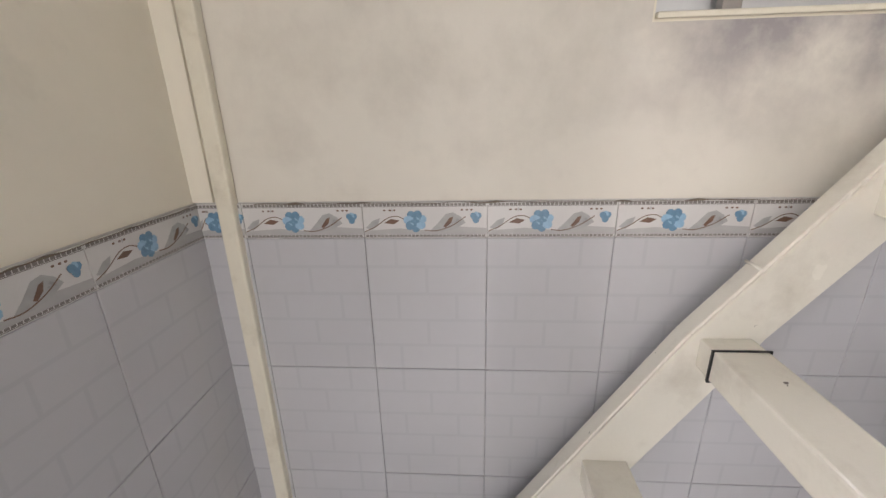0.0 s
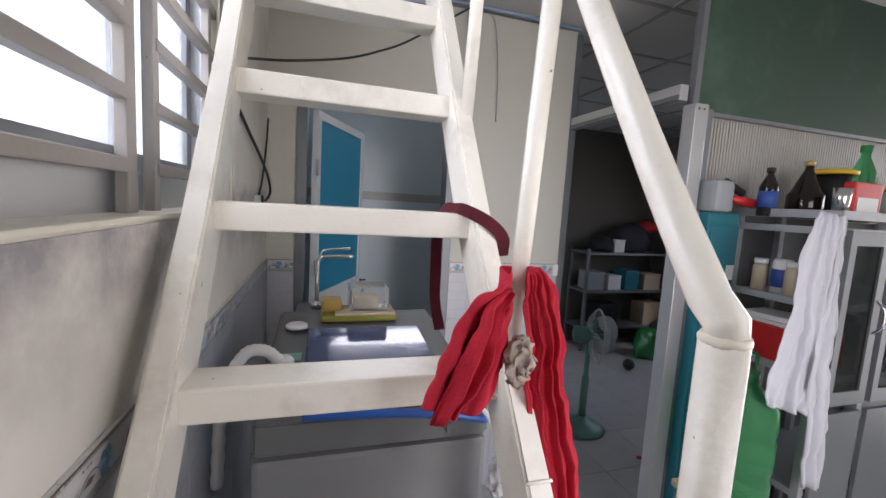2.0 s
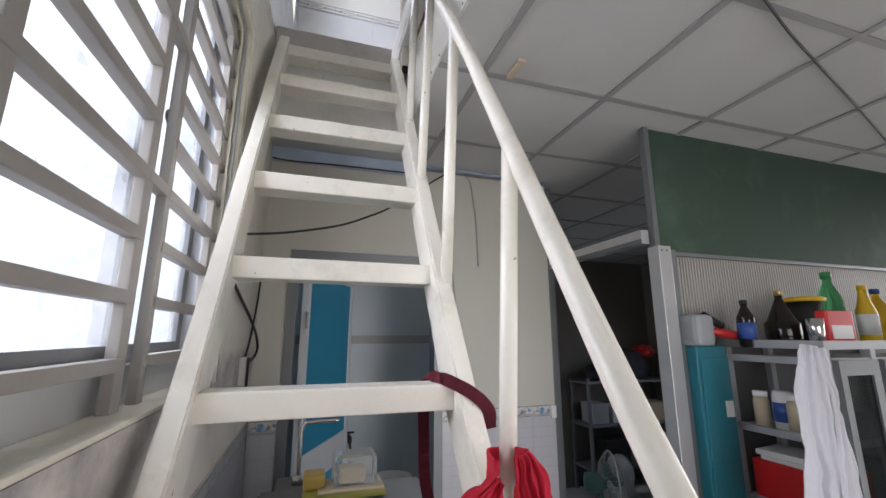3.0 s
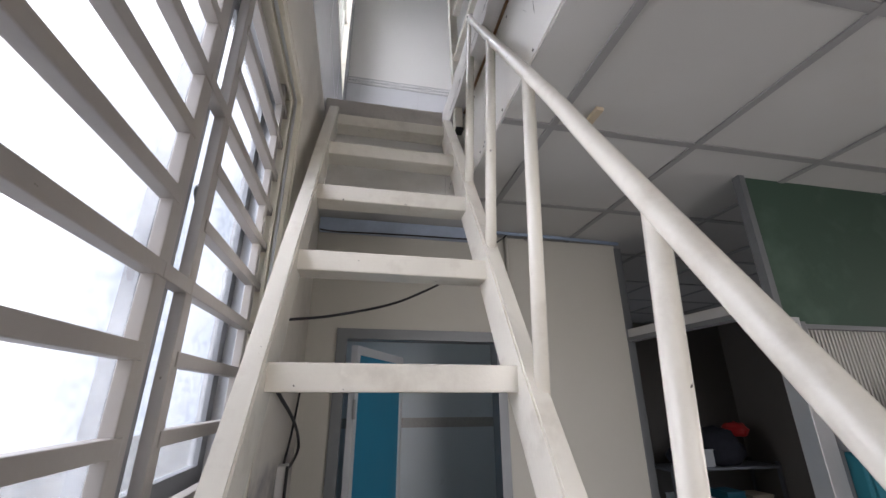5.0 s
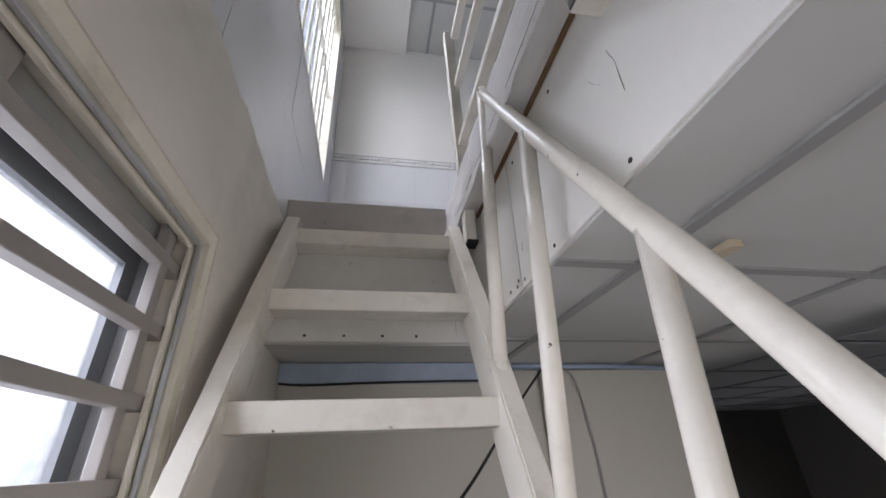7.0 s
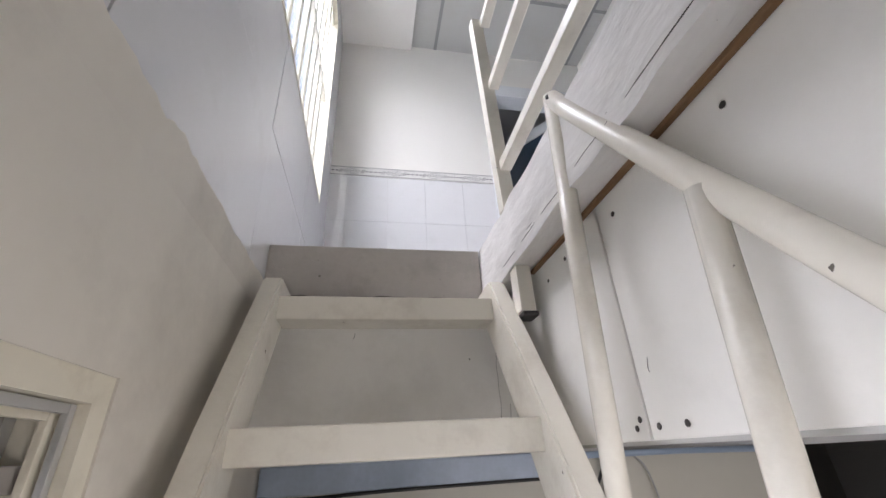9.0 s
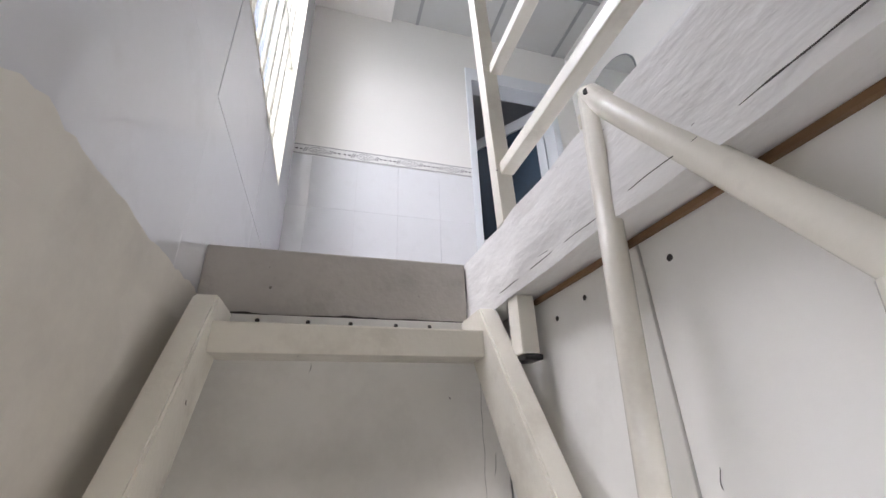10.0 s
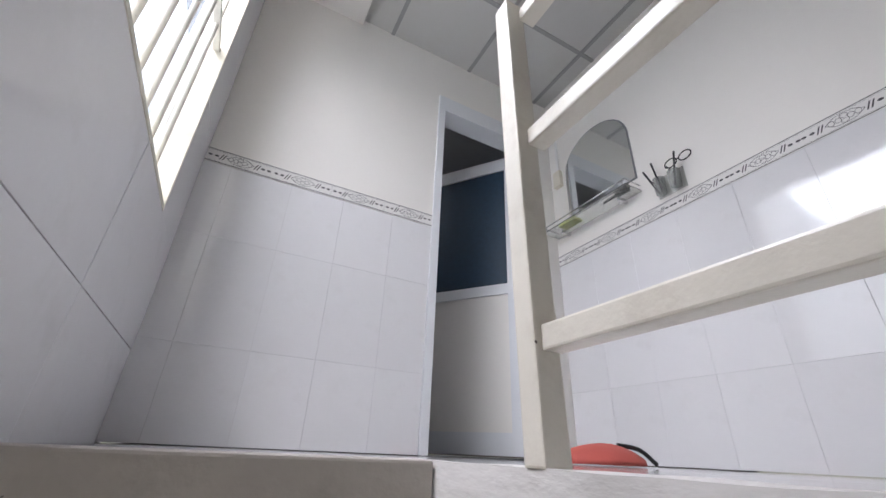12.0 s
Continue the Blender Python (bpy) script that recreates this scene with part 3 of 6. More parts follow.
def board(name, x0, x1, y0, y1, z0, z1, label, group="boards round the stair opening"):
    ob = part(name, boxed(x0, x1, y0, y1, z0, z1, 0.002), M["panel"])
    return tagged(ob, label, "board", group)


def screws(parent, places, axis):
    for p in places:
        s = lathe([(0.0036, 0), (0.0043, 0.001), (0.003, 0.0016)], 10)
        turn = pose(*p, 0, -90, 0) if axis == "x" else pose(*p, 90, 0, 0)
        put(part("screw", s, M["bolt"], parent), turn)


side_board = board("side_board", 0.604, 0.614, 1.4026, 1.836, 2.605, 2.947, "white board closing the side of the stair opening")
screws(side_board, [(0.604, 1.47, 2.625), (0.604, 1.425, 2.62), (0.604, 1.60, 2.90), (0.604, 1.52, 2.91), (0.604, 1.415, 2.63)], "x")
long_board = board("side_board", 0.604, 0.614, BACK, 1.3985, 2.605, 2.947, "long white board closing the side of the stair opening")
screws(long_board, [(0.604, y, 2.62) for y in (1.331, 1.38, 1.231, 1.0, 0.78, 0.55)] + [(0.604, y, 2.905) for y in (1.358, 1.148, 0.93, 0.7, 0.48)], "x")
end_board = board("end_board", 0.004, 0.603, 1.838, 1.86, 2.605, 2.95, "white board closing the end of the stair opening")
screws(end_board, [(x, 1.838, 2.622) for x in (0.11, 0.22, 0.33, 0.43)] + [(x, 1.838, 2.938) for x in (0.12, 0.21, 0.29, 0.38, 0.45)], "y")

# ---- stair ----
TREADS = {-4: (-0.145, 0.145), -3: (0.010, 0.387), -2: (0.167, 0.629), -1: (0.322, 0.871), 0: (0.477, 1.112), 1: (0.664, 1.350), 2: (0.848, 1.590),
          3: (1.028, 1.855), 4: (1.195, 2.120), 5: (1.378, 2.391), 6: (1.539, 2.648), 7: (1.720, 2.907)}
XL, XR = 0.0742, 0.5204
stair = thing("stair", (0.3, 0.1, 0.0), "steep white-painted steel ladder stair with worn edges, beside the window wall", "stair")
stair_at = Matrix.Translation((-0.3, -0.1, 0.0))
SLOPE = [(-0.258, 0.0)] + [(y - 0.020, z) for y, z in TREADS.values()] + [(1.732, 2.952)]


def sloped(x0, x1, depth):
    """A stringer whose front runs along SLOPE, slightly sagged, cut level at both ends."""
    bm = bmesh.new()
    rows = []
    for y, z in SLOPE:
        rows.append([bm.verts.new((x, yy, z)) for x, yy in ((x0, y), (x1, y), (x1, y + depth), (x0, y + depth))])
    bm.faces.new(rows[0][::-1])
    bm.faces.new(rows[-1])
    for a, b in zip(rows, rows[1:]):
        for k in range(4):
            bm.faces.new((a[k], a[(k + 1) % 4], b[(k + 1) % 4], b[k]))
    bmesh.ops.recalc_face_normals(bm, faces=bm.faces)
    sharp = [e for e in bm.edges if len(e.link_faces) == 2 and e.calc_face_angle() > 0.6]
    bmesh.ops.bevel(bm, geom=sharp, offset=0.004, segments=2, affect="EDGES")
    bm.transform(stair_at)
    return bm


for x0, x1 in ((XL - 0.038, XL), (XR, XR + 0.038)):
    part("stringer", sloped(x0, x1, 0.118), M["enamel"], stair)
for y, z in TREADS.values():
    bm = boxed(XL - 0.003, XR + 0.003, y, y + 0.076, z - 0.049, z, 0.004)
    bm.transform(stair_at)
    part("tread", bm, M["enamel"], stair)
# folded joints in the paint across the stringers
for x0, x1, z in ((XL - 0.0385, XL + 0.0005, 1.222), (XR - 0.0005, XR + 0.0385, 1.235)):
    y = 0.457 + (z - 1.112) / (1.350 - 1.112) * 0.187
    bm = tube(bmesh.new(), [(x0, y - 0.0005, z), ((x0 + x1) / 2, y - 0.0015, z + 0.001), (x1, y - 0.0005, z)], 0.0026, 8)
    bm.transform(stair_at)
    part("weld_seam", bm, M["enamel"], stair)
# handrail of round pipe, slightly bowed
NX, NY = 0.535, 0.3195
rail = [Vector(p) for p in ((0.5355, 0.336, 1.545), (0.541, 0.4290, 1.6790), (0.557, 0.6630, 2.0347), (0.563, 0.7760, 2.2096), (0.565, 0.886, 2.386), (0.557, 1.165, 2.820), (0.553, 1.364, 3.136))]
bm = tube(bmesh.new(), [(NX, NY, 1.518), (NX, NY, 1.530)] + curve_points(rail, 5), 0.0160, 20)
bm.transform(stair_at)
part("handrail", bm, M["enamel"], stair)
bm = tube(bmesh.new(), [(NX, NY, 0.0), (NX, NY, 1.519)], 0.0172, 20)
bm.transform(stair_at)
part("newel", bm, M["enamel"], stair)
bm = tube(bmesh.new(), [(NX, NY, 1.514 + 0.0025 * k) for k in range(4)], [0.0168, 0.0178, 0.0177, 0.0164], 28)
for v in bm.verts:
    v.co += 0.0009 * noise.noise_vector(v.co * 150)
bm.transform(stair_at)
part("weld_seam", bm, M["cream_enamel"], stair, "lumpy painted weld seam")
for lo, hi in (((0.548, 0.690, 1.300), (0.558, 0.651, 2.018)), ((0.549, 0.990, 1.764), (0.562, 0.957, 2.494)),
               ((0.541, 1.216, 2.126), (0.551, 1.161, 2.806)), ((0.540, 1.404, 2.438), (0.552, 1.3630, 3.142))):
    lo, hi = Vector(lo), Vector(hi)
    bm = tube(bmesh.new(), [lo, hi], 0.0145, 16)
    bm.transform(stair_at)
    part("baluster", bm, M["enamel"], stair)
    up = (hi - lo).normalized()
    for p, q in ((lo, up),):
        bm = tube(bmesh.new(), [p, p + 0.010 * q, p + 0.018 * q], [0.0168, 0.0160, 0.0143], 14)
        bmesh.ops.subdivide_edges(bm, edges=list(bm.edges), cuts=1)
        for v in bm.verts:
            v.co += 0.0012 * noise.noise_vector(v.co * 160)
        bm.transform(stair_at)
        part("weld_seam", bm, M["enamel"], stair)

# open mouth of the top baluster by the handrail end, its shade a black disc
bm = tube(bmesh.new(), [(0.5425, 1.3525, 3.1285), (0.5405, 1.3500, 3.1295)], 0.0072, 14)
bm.transform(stair_at)
part("pipe_mouth_shade", bm, M["black"], stair, "black disc painting the shade in the pipe's open end")

# black band round a tread
BY, BZ = TREADS[0]
bm = bmesh.new()
for x0, x1, y0, y1, z0, z1 in ((0.1085, 0.1115, -0.002, 0.078, 0.0, 0.002), (0.1085, 0.1115, -0.003, 0.0, -0.05, 0.002), (0.1085, 0.1115, -0.002, 0.078, -0.052, -0.05), (0.1085, 0.1115, 0.076, 0.079, -0.05, 0.002)):
    box(bm, x0, x1, BY + y0, BY + y1, BZ + z0, BZ + z1)
tagged(part("rubber_band", bm, M["black"]), "thin black rubber band round a stair tread", "rubber band")

# ---- lower window ----
def lower_window():
    w = tagged(part("window_1", slab_with_holes("x", -0.119, -0.003, WIN[0] - 0.006, WIN[1] + 0.03, WIN[2] - 0.006, WIN[3] + 0.03,
               [(WIN[0], WIN[1], WIN[2], WIN[3])]), M["cream_enamel"]), "barred window with patterned glass in sliding aluminium sashes", "window", kind="structure")
    y0, y1, z0, z1 = WIN
    # outer aluminium track
    part("window_frame", slab_with_holes("x", -0.112, -0.066, y0, y1, z0, z1, [(y0 + 0.03, y1 - 0.035, z0 + 0.075, z1 - 0.04)]), M["alu"], w)
    for a, b, x in ((y0 + 0.02, 0.945, -0.078), (0.895, y1 - 0.03, -0.098)):
        part("sash", slab_with_holes("x", x - 0.01, x + 0.01, a, b, z0 + 0.05, z1 - 0.03, [(a + 0.04, b - 0.04, z0 + 0.11, z1 - 0.075)]), M["alu_dark"], w)
        g = part("pane", boxed(x - 0.002, x + 0.002, a + 0.04, b - 0.04, z0 + 0.11, z1 - 0.075), M["pane"], w)
        g.visible_shadow = False
    # dried paint smears on the glass
    for y, z, a, b, tilt in ((0.645, 2.056, 0.011, 0.048, 84), (0.849, 1.948, 0.009, 0.010, 0), (0.629, 1.883, 0.004, 0.010, 20), (0.80, 2.20, 0.005, 0.008, 40)):
        bm = bmesh.new()
        ring = [bm.verts.new((0, a * math.cos(t) * (1 + 0.5 * noise.noise(Vector((3 * math.cos(t), 3 * math.sin(t), y * 9)))), b * math.sin(t) * (1 + 0.5 * noise.noise(Vector((3 * math.sin(t), y * 7, 3 * math.cos(t))))))) for t in (2 * math.pi * k / 22 for k in range(22))]
        face = bm.faces.new(ring)
        bmesh.ops.solidify(bm, geom=[face], thickness=0.0006)
        put(part("smear", bm, M["smear"], w, "grey smear of old paint on the glass"), pose(-0.0745, y, z, tilt, 0, 0))
    # square-tube grille
    xg0, xg1 = -0.058, -0.036
    for y, wd in ((0.497, 0.027), (0.850, 0.034), (0.950, 0.028), (1.308, 0.024)):
        part("grille_post", boxed(xg0 + 0.002, xg1 - 0.002, y - wd / 2, y + wd / 2, z0, z1, 0.002), M["grille"], w)
    k = 0
    z = 1.637
    while z < z1 - 0.03:
        for a, b in ((y0 + 0.001, 0.850), (0.950, y1 - 0.001)):
            part("grille_bar", boxed(xg0, xg1, a, b, z - 0.011, z + 0.011, 0.002), M["grille"], w)
        if k in (3, 6):
            part("grille_bar", boxed(xg0, xg1, 0.850, 0.950, z - 0.011, z + 0.011, 0.002), M["grille"], w)
        z += 0.107
        k += 1
    # dull aluminium tracks along the jambs and the head
    for x0, x1, d, mt in ((-0.033, -0.025, 0.016, "cream_enamel"), (-0.065, -0.060, 0.044, "alu"), (-0.021, -0.014, 0.010, "alu")):
        part("track", boxed(x0, x1, y1 - d, y1 - 0.001, z0 + 0.009, z1 - 0.001, 0.001), M[mt], w)
        part("track", boxed(x0, x1, y0 + 0.001, y1 - d - 0.001, z1 - d, z1 - 0.001, 0.001), M[mt], w)
    part("window_sill", boxed(-0.066, 0.004, y0 + 0.001, y1 - 0.001, z0 - 0.0, z0 + 0.008, 0.002), M["cream_enamel"], w)
    knob = lathe([(0.008, 0), (0.018, 0.004), (0.018, 0.012), (0.009, 0.016)], 16)
    put(part("latch", knob, M["alu_dark"], w), pose(-0.068, 0.962, 2.125, 0, 90, 0))
    return w


lower_window()


def upper_window():
    y0, y1, z0, z1 = UWIN
    w = tagged(part("window_2", slab_with_holes("x", -0.119, 0.004, y0 - 0.012, y1 + 0.012, z0 - 0.012, z1 + 0.012, [(y0, y1, z0, z1)]), M["cream_enamel"]),
               "bright upper window with upright painted bars", "window", kind="structure")
    n = 9
    for i in range(1, n):
        y = y0 + (y1 - y0) * i / n
        part("grille_bar", tube(bmesh.new(), [(-0.03, y, z0), (-0.03, y, z1)], 0.0075, 10), M["enamel"], w)
    for z in (z0 + 0.012, (z0 + z1) / 2, z1 - 0.012):
        part("grille_rail", boxed(-0.041, -0.019, y0, y1, z - 0.01, z + 0.01, 0.002), M["enamel"], w)
    g = part("pane", boxed(-0.075, -0.071, y0, y1, z0, z1), M["pane_upper"], w)
    g.visible_shadow = False
    return w


upper_window()


# ragged edge of the plaster, cracks and knocked-off paint round the top of the stair
def ragged_strip(name, along, y0, y1, base, height, face, rough, mt, label, seed=0.0, n=140, foot=None):
    """A thin irregular strip on a wall: along "y" on x = face, or along "x" on y = face."""
    bm = bmesh.new()
    rows = []
    for i in range(n + 1):
        t = y0 + (y1 - y0) * i / n
        hi = base + height + rough * (noise.noise(Vector((t * 9, seed, 0))) + 0.6 * noise.noise(Vector((t * 37, seed, 1))))
        lo = base + 0.4 * rough * noise.noise(Vector((t * 23, seed, 5))) if rough < 0.006 else base
        hi = max(hi, lo + 0.0004)
        rows.append([bm.verts.new((f, t, z) if along == "y" else (t, f, z)) for z, f in ((lo, face if foot is None else foot), (hi, face))])
    for a, b in zip(rows, rows[1:]):
        bm.faces.new((a[0], b[0], b[1], a[1]))
    bmesh.ops.recalc_face_normals(bm, faces=bm.faces)
    bmesh.ops.solidify(bm, geom=list(bm.faces), thickness=0.0004 if foot is not None else 0.002)
    return tagged(part(name, bm, mt), label, "trim", kind="structure")


ragged_strip("plaster_edge", "y", BACK, 1.862, 2.925, 0.066, 0.0055, 0.018, M["window_wall"], "ragged edge of the cream plaster over the tiles", 3.0, foot=-0.0004)
ragged_strip("header_crack", "x", 0.06, 0.542, 2.953, 0.004, 1.8595, 0.005, M["bolt"], "dark crack along the foot of the header", 1.0)


def crack(name, face, runs, mt, label, side="x-", wander=1.0):
    """Thin broken cracks on an upright face: each run is (u0, z0, u1, z1, width, seed)."""
    bm = bmesh.new()
    for u0, z0, u1, z1, width, seed in runs:
        n = max(6, int(abs(u1 - u0) / 0.008) + int(abs(z1 - z0) / 0.008))
        rows = []
        for i in range(n + 1):
            t = i / n
            w = width * (0.35 + 0.9 * abs(noise.noise(Vector((t * n * 0.35, seed, 2))))) * min(1, 6 * t + 0.1, 6 * (1 - t) + 0.1)
            u = u0 + (u1 - u0) * t + wander * 0.0035 * noise.noise(Vector((t * n * 0.22, seed, 0)))
            z = z0 + (z1 - z0) * t + wander * 0.0045 * noise.noise(Vector((t * n * 0.2, seed, 1)))
            upright = abs(z1 - z0) > abs(u1 - u0)
            a, b = ((u - w, z), (u + w, z)) if upright else ((u, z - w), (u, z + w))
            rows.append([bm.verts.new((face, *p) if side == "x-" else (p[0], face, p[1])) for p in (a, b)])
        for a, b in zip(rows, rows[1:]):
            bm.faces.new((a[0], b[0], b[1], a[1]))
    bmesh.ops.recalc_face_normals(bm, faces=bm.faces)
    bmesh.ops.solidify(bm, geom=list(bm.faces), thickness=0.0006)
    return tagged(part(name, bm, mt), label, "crack", kind="structure")


crack("beam_crack", 0.5425, [(0.62, 2.965, 0.80, 2.967, 0.0012, 1.0), (0.83, 2.966, 0.98, 2.968, 0.0010, 2.0), (1.02, 2.966, 1.20, 2.964, 0.0013, 3.0), (1.24, 2.965, 1.33, 2.966, 0.0010, 4.0),
                             (1.37, 2.963, 1.46, 2.965, 0.0010, 5.0), (1.49, 2.966, 1.56, 2.964, 0.0011, 6.0), (1.60, 2.964, 1.68, 2.965, 0.0013, 7.0), (0.30, 2.966, 0.58, 2.968, 0.0010, 8.0),
                             (1.50, 2.972, 1.53, 2.974, 0.0006, 9.0)], M["bolt"], "broken dark cracks along the painted beam", wander=0.25)
crack("board_crack", 0.6036, [(0.979, 2.802, 0.973, 2.758, 0.0003, 1.5), (0.973, 2.758, 0.971, 2.715, 0.0007, 2.5), (1.036, 2.805, 1.013, 2.765, 0.00025, 3.5), (1.37, 2.70, 1.372, 2.68, 0.0006, 4.5)], M["bolt"], "short dark cracks in the long white board")
crack("end_board_crack", 1.8376, [(0.222, 2.862, 0.222, 2.842, 0.0008, 1.2), (0.553, 2.87, 0.552, 2.62, 0.0005, 2.2), (0.488, 2.802, 0.489, 2.796, 0.002, 3.2), (0.577, 2.70, 0.572, 2.66, 0.0008, 4.2)], M["bolt"], "fine cracks in the end board", "y-")

# ---- upper landing: guard rail, door, mirror, shelf ----
def guard_rail():
    g = thing("guard_rail", (0.575, 1.658, 2.968), "white square-tube guard rail along the stair opening", "railing")
    inv = Matrix.Translation((-0.575, -1.658, -2.968))
    def bar(name, *b):
        bm = boxed(*b, bevel=0.003)
        bm.transform(inv)
        part(name, bm, M["enamel"], g)
    for y0, y1 in ((1.645, 1.677), (-0.30, -0.26)):
        bm = boxed(0.5475, 0.5815, y0, y1, FLOOR2 - 0.001, 3.775, 0.003)
        for v in bm.verts:
            v.co.x -= 0.030 * (v.co.z - FLOOR2)
        bm.transform(inv)
        part("post", bm, M["enamel"], g)
    bar("rail", 0.552, 0.580, -0.26, 1.645, 3.203, 3.231)
    bar("rail", 0.552, 0.580, -0.26, 1.645, 3.476, 3.503)
    bar("rail", 0.552, 0.580, -0.26, 1.645, 3.735, 3.763)
    return g


guard_rail()
stub = thing("post_stub", (0.575, 1.655, 2.85), "short white square tube under the beam, chipped at its foot", "bracket")
part("tube", boxed(-0.022, 0.010, -0.02, 0.02, 0.0, 0.100, 0.003), M["enamel"], stub)
part("foot", boxed(-0.019, 0.014, -0.022, 0.024, -0.010, 0.0, 0.003), M["black"], stub, "dark torn foot")
hook = thing("tube_bracket", (0.60, 0.955, 2.87), "short white square tube with an open black end", "bracket")
part("tube", boxed(-0.045, 0.004, -0.016, 0.016, -0.012, 0.012, 0.002), M["enamel"], hook)
part("open_end", boxed(-0.047, -0.044, -0.013, 0.013, -0.009, 0.009), M["black"], hook, "open black tube end")


def upper_door():
    frame_ = tagged(part("door_frame", slab_with_holes("y", FAR - 0.012, FAR + 0.11, 0.982, 1.625, FLOOR2, 4.952, [(1.020, 1.580, FLOOR2, 4.850)]), M["door_white"]),
                    "white door frame of the upper room", "door frame", kind="structure")
    leaf = thing("door_1", (1.585, 2.99, FLOOR2 + 0.01), "white framed door with a dark blue net panel, standing ajar", "door", kind="structure")
    leaf.rotation_euler = (0, 0, math.atan2(0.81, -0.58))
    w, h = 0.60, 1.735
    part("leaf_frame", slab_with_holes("y", -0.018, 0.018, 0.0, w, 0.0, h, [(0.055, w - 0.055, 0.86, h - 0.09), (0.055, w - 0.055, 0.1, 0.80)]), M["door_white"], leaf)
    part("net_panel", boxed(0.055, w - 0.055, -0.006, 0.006, 0.86, h - 0.09), M["dark_door"], leaf, "dark blue net panel")
    part("lower_panel", boxed(0.055, w - 0.055, -0.008, 0.008, 0.1, 0.80), M["upper_paint"], leaf)
    for z in (0.25, 0.95, 1.52):
        part("hinge", tube(bmesh.new(), [(0.0, -0.022, z), (0.0, -0.022, z + 0.07)], 0.007, 10), M["alu"], leaf)
    return frame_


upper_door()


def mirror():
    m = thing("mirror", (RIGHT2, 2.525, 4.325), "arched wall mirror with a thin dark edge, above a glass shelf", "mirror")
    n, hw, low, top = 24, 0.215, 0.0, 0.47
    outline = [(-hw, low), (hw, low)] + [(hw * math.cos(math.pi * k / n) , top - 0.19 + 0.19 * math.sin(math.pi * k / n)) for k in range(n + 1)]
    for name, grow, x0, x1, mt in (("edge", 0.006, -0.006, -0.001, M["alu_dark"]), ("glass", 0.0, -0.0085, -0.0062, M["mirror"])):
        bm = bmesh.new()
        pts = [(u * (1 + grow / hw), v + (grow if v > 0.05 else -grow)) for u, v in outline]
        a = [bm.verts.new((x0, p[0], p[1])) for p in pts]
        b = [bm.verts.new((x1, p[0], p[1])) for p in pts]
        bm.faces.new(a)
        bm.faces.new(b[::-1])
        for k in range(len(pts)):
            bm.faces.new((a[k], b[k], b[(k + 1) % len(pts)], a[(k + 1) % len(pts)]))
        bmesh.ops.recalc_face_normals(bm, faces=bm.faces)
        part(name, bm, mt, m)
    return m


mirror()
shelf = thing("glass_shelf", (RIGHT2, 2.565, 4.235), "small glass bathroom shelf with a chrome rail", "shelf")
part("plate", boxed(-0.115, -0.003, -0.27, 0.29, 0.0, 0.007, 0.002), M["clear"], shelf)
bm = tube(bmesh.new(), [(-0.003, -0.265, 0.035), (-0.11, -0.265, 0.035), (-0.11, 0.285, 0.035), (-0.003, 0.285, 0.035)], 0.0035, 8)
part("rail", bm, M["chrome"], shelf)
for y in (-0.25, 0.0, 0.27):
    part("rail_stud", tube(bmesh.new(), [(-0.108, y, 0.006), (-0.108, y, 0.036)], 0.003, 8), M["chrome"], shelf)
for y in (-0.18, 0.2):
    part("bracket", boxed(-0.06, -0.001, y - 0.008, y + 0.008, -0.02, -0.001, 0.002), M["chrome"], shelf)
brush = thing("hair_brush", (RIGHT2 - 0.06, 2.44, 4.2425), "dark hair brush lying on the glass shelf", "brush")
part("handle", tube(bmesh.new(), [(0, -0.05, 0.008), (0, 0.03, 0.008)], [0.008, 0.006], 10), M["black"], brush)
part("head", boxed(-0.016, 0.016, -0.12, -0.05, 0.0, 0.022, 0.006), M["dark_cloth"], brush)
soap = thing("yellow_packet", (RIGHT2 - 0.06, 2.70, 4.2425), "flat yellow-green packet lying on the glass shelf", "packet")
part("packet", boxed(-0.03, 0.03, -0.06, 0.06, 0.0, 0.014, 0.004), mat("packet_yellow", (0.5, 0.52, 0.12), 0.4), soap)

holder = thing("toothbrush_holder", (RIGHT2, 2.15, 4.145), "clear wall toothbrush holder with cups and dark brushes", "holder")
part("backplate", boxed(-0.008, -0.001, -0.06, 0.07, 0.0, 0.10, 0.003), M["clear"], holder)
for y in (-0.035, 0.035):
    part("cup", lathe([(0.022, 0.0), (0.026, 0.075), (0.024, 0.075), (0.020, 0.004)], 16, at=(-0.04, y, 0.0)), M["clear"], holder)
for y, dy, dz in ((-0.03, -0.03, 0.16), (0.03, 0.02, 0.17), (0.045, 0.05, 0.15)):
    part("toothbrush", tube(bmesh.new(), [(-0.04, y, 0.01), (-0.045, y + dy, dz)], 0.0045, 8), M["black"], holder)
glasses = thing("eyeglasses", (RIGHT2 - 0.05, 2.08, 4.255), "dark-rimmed glasses hooked on the toothbrush holder", "glasses")
for dy in (-0.032, 0.032):
    ring = [(0, dy + 0.027 * math.cos(a), 0.02 * math.sin(a)) for a in (2 * math.pi * k / 16 for k in range(17))]
    part("rim", tube(bmesh.new(), ring, 0.003, 6), M["black"], glasses)
part("bridge", tube(bmesh.new(), [(0, -0.008, 0.004), (0, 0.008, 0.004)], 0.003, 6), M["black"], glasses)
part("temple", tube(bmesh.new(), [(0, 0.058, 0.004), (0.045, 0.062, 0.006), (0.048, 0.064, -0.03)], 0.0025, 6), M["black"], glasses)

switch = thing("light_switch", (RIGHT2, 2.80, 4.56), "cream light switch box with a surface conduit", "switch")
part("plate", boxed(-0.03, -0.001, -0.028, 0.028, 0.0, 0.11, 0.005), M["cream_enamel"], switch)
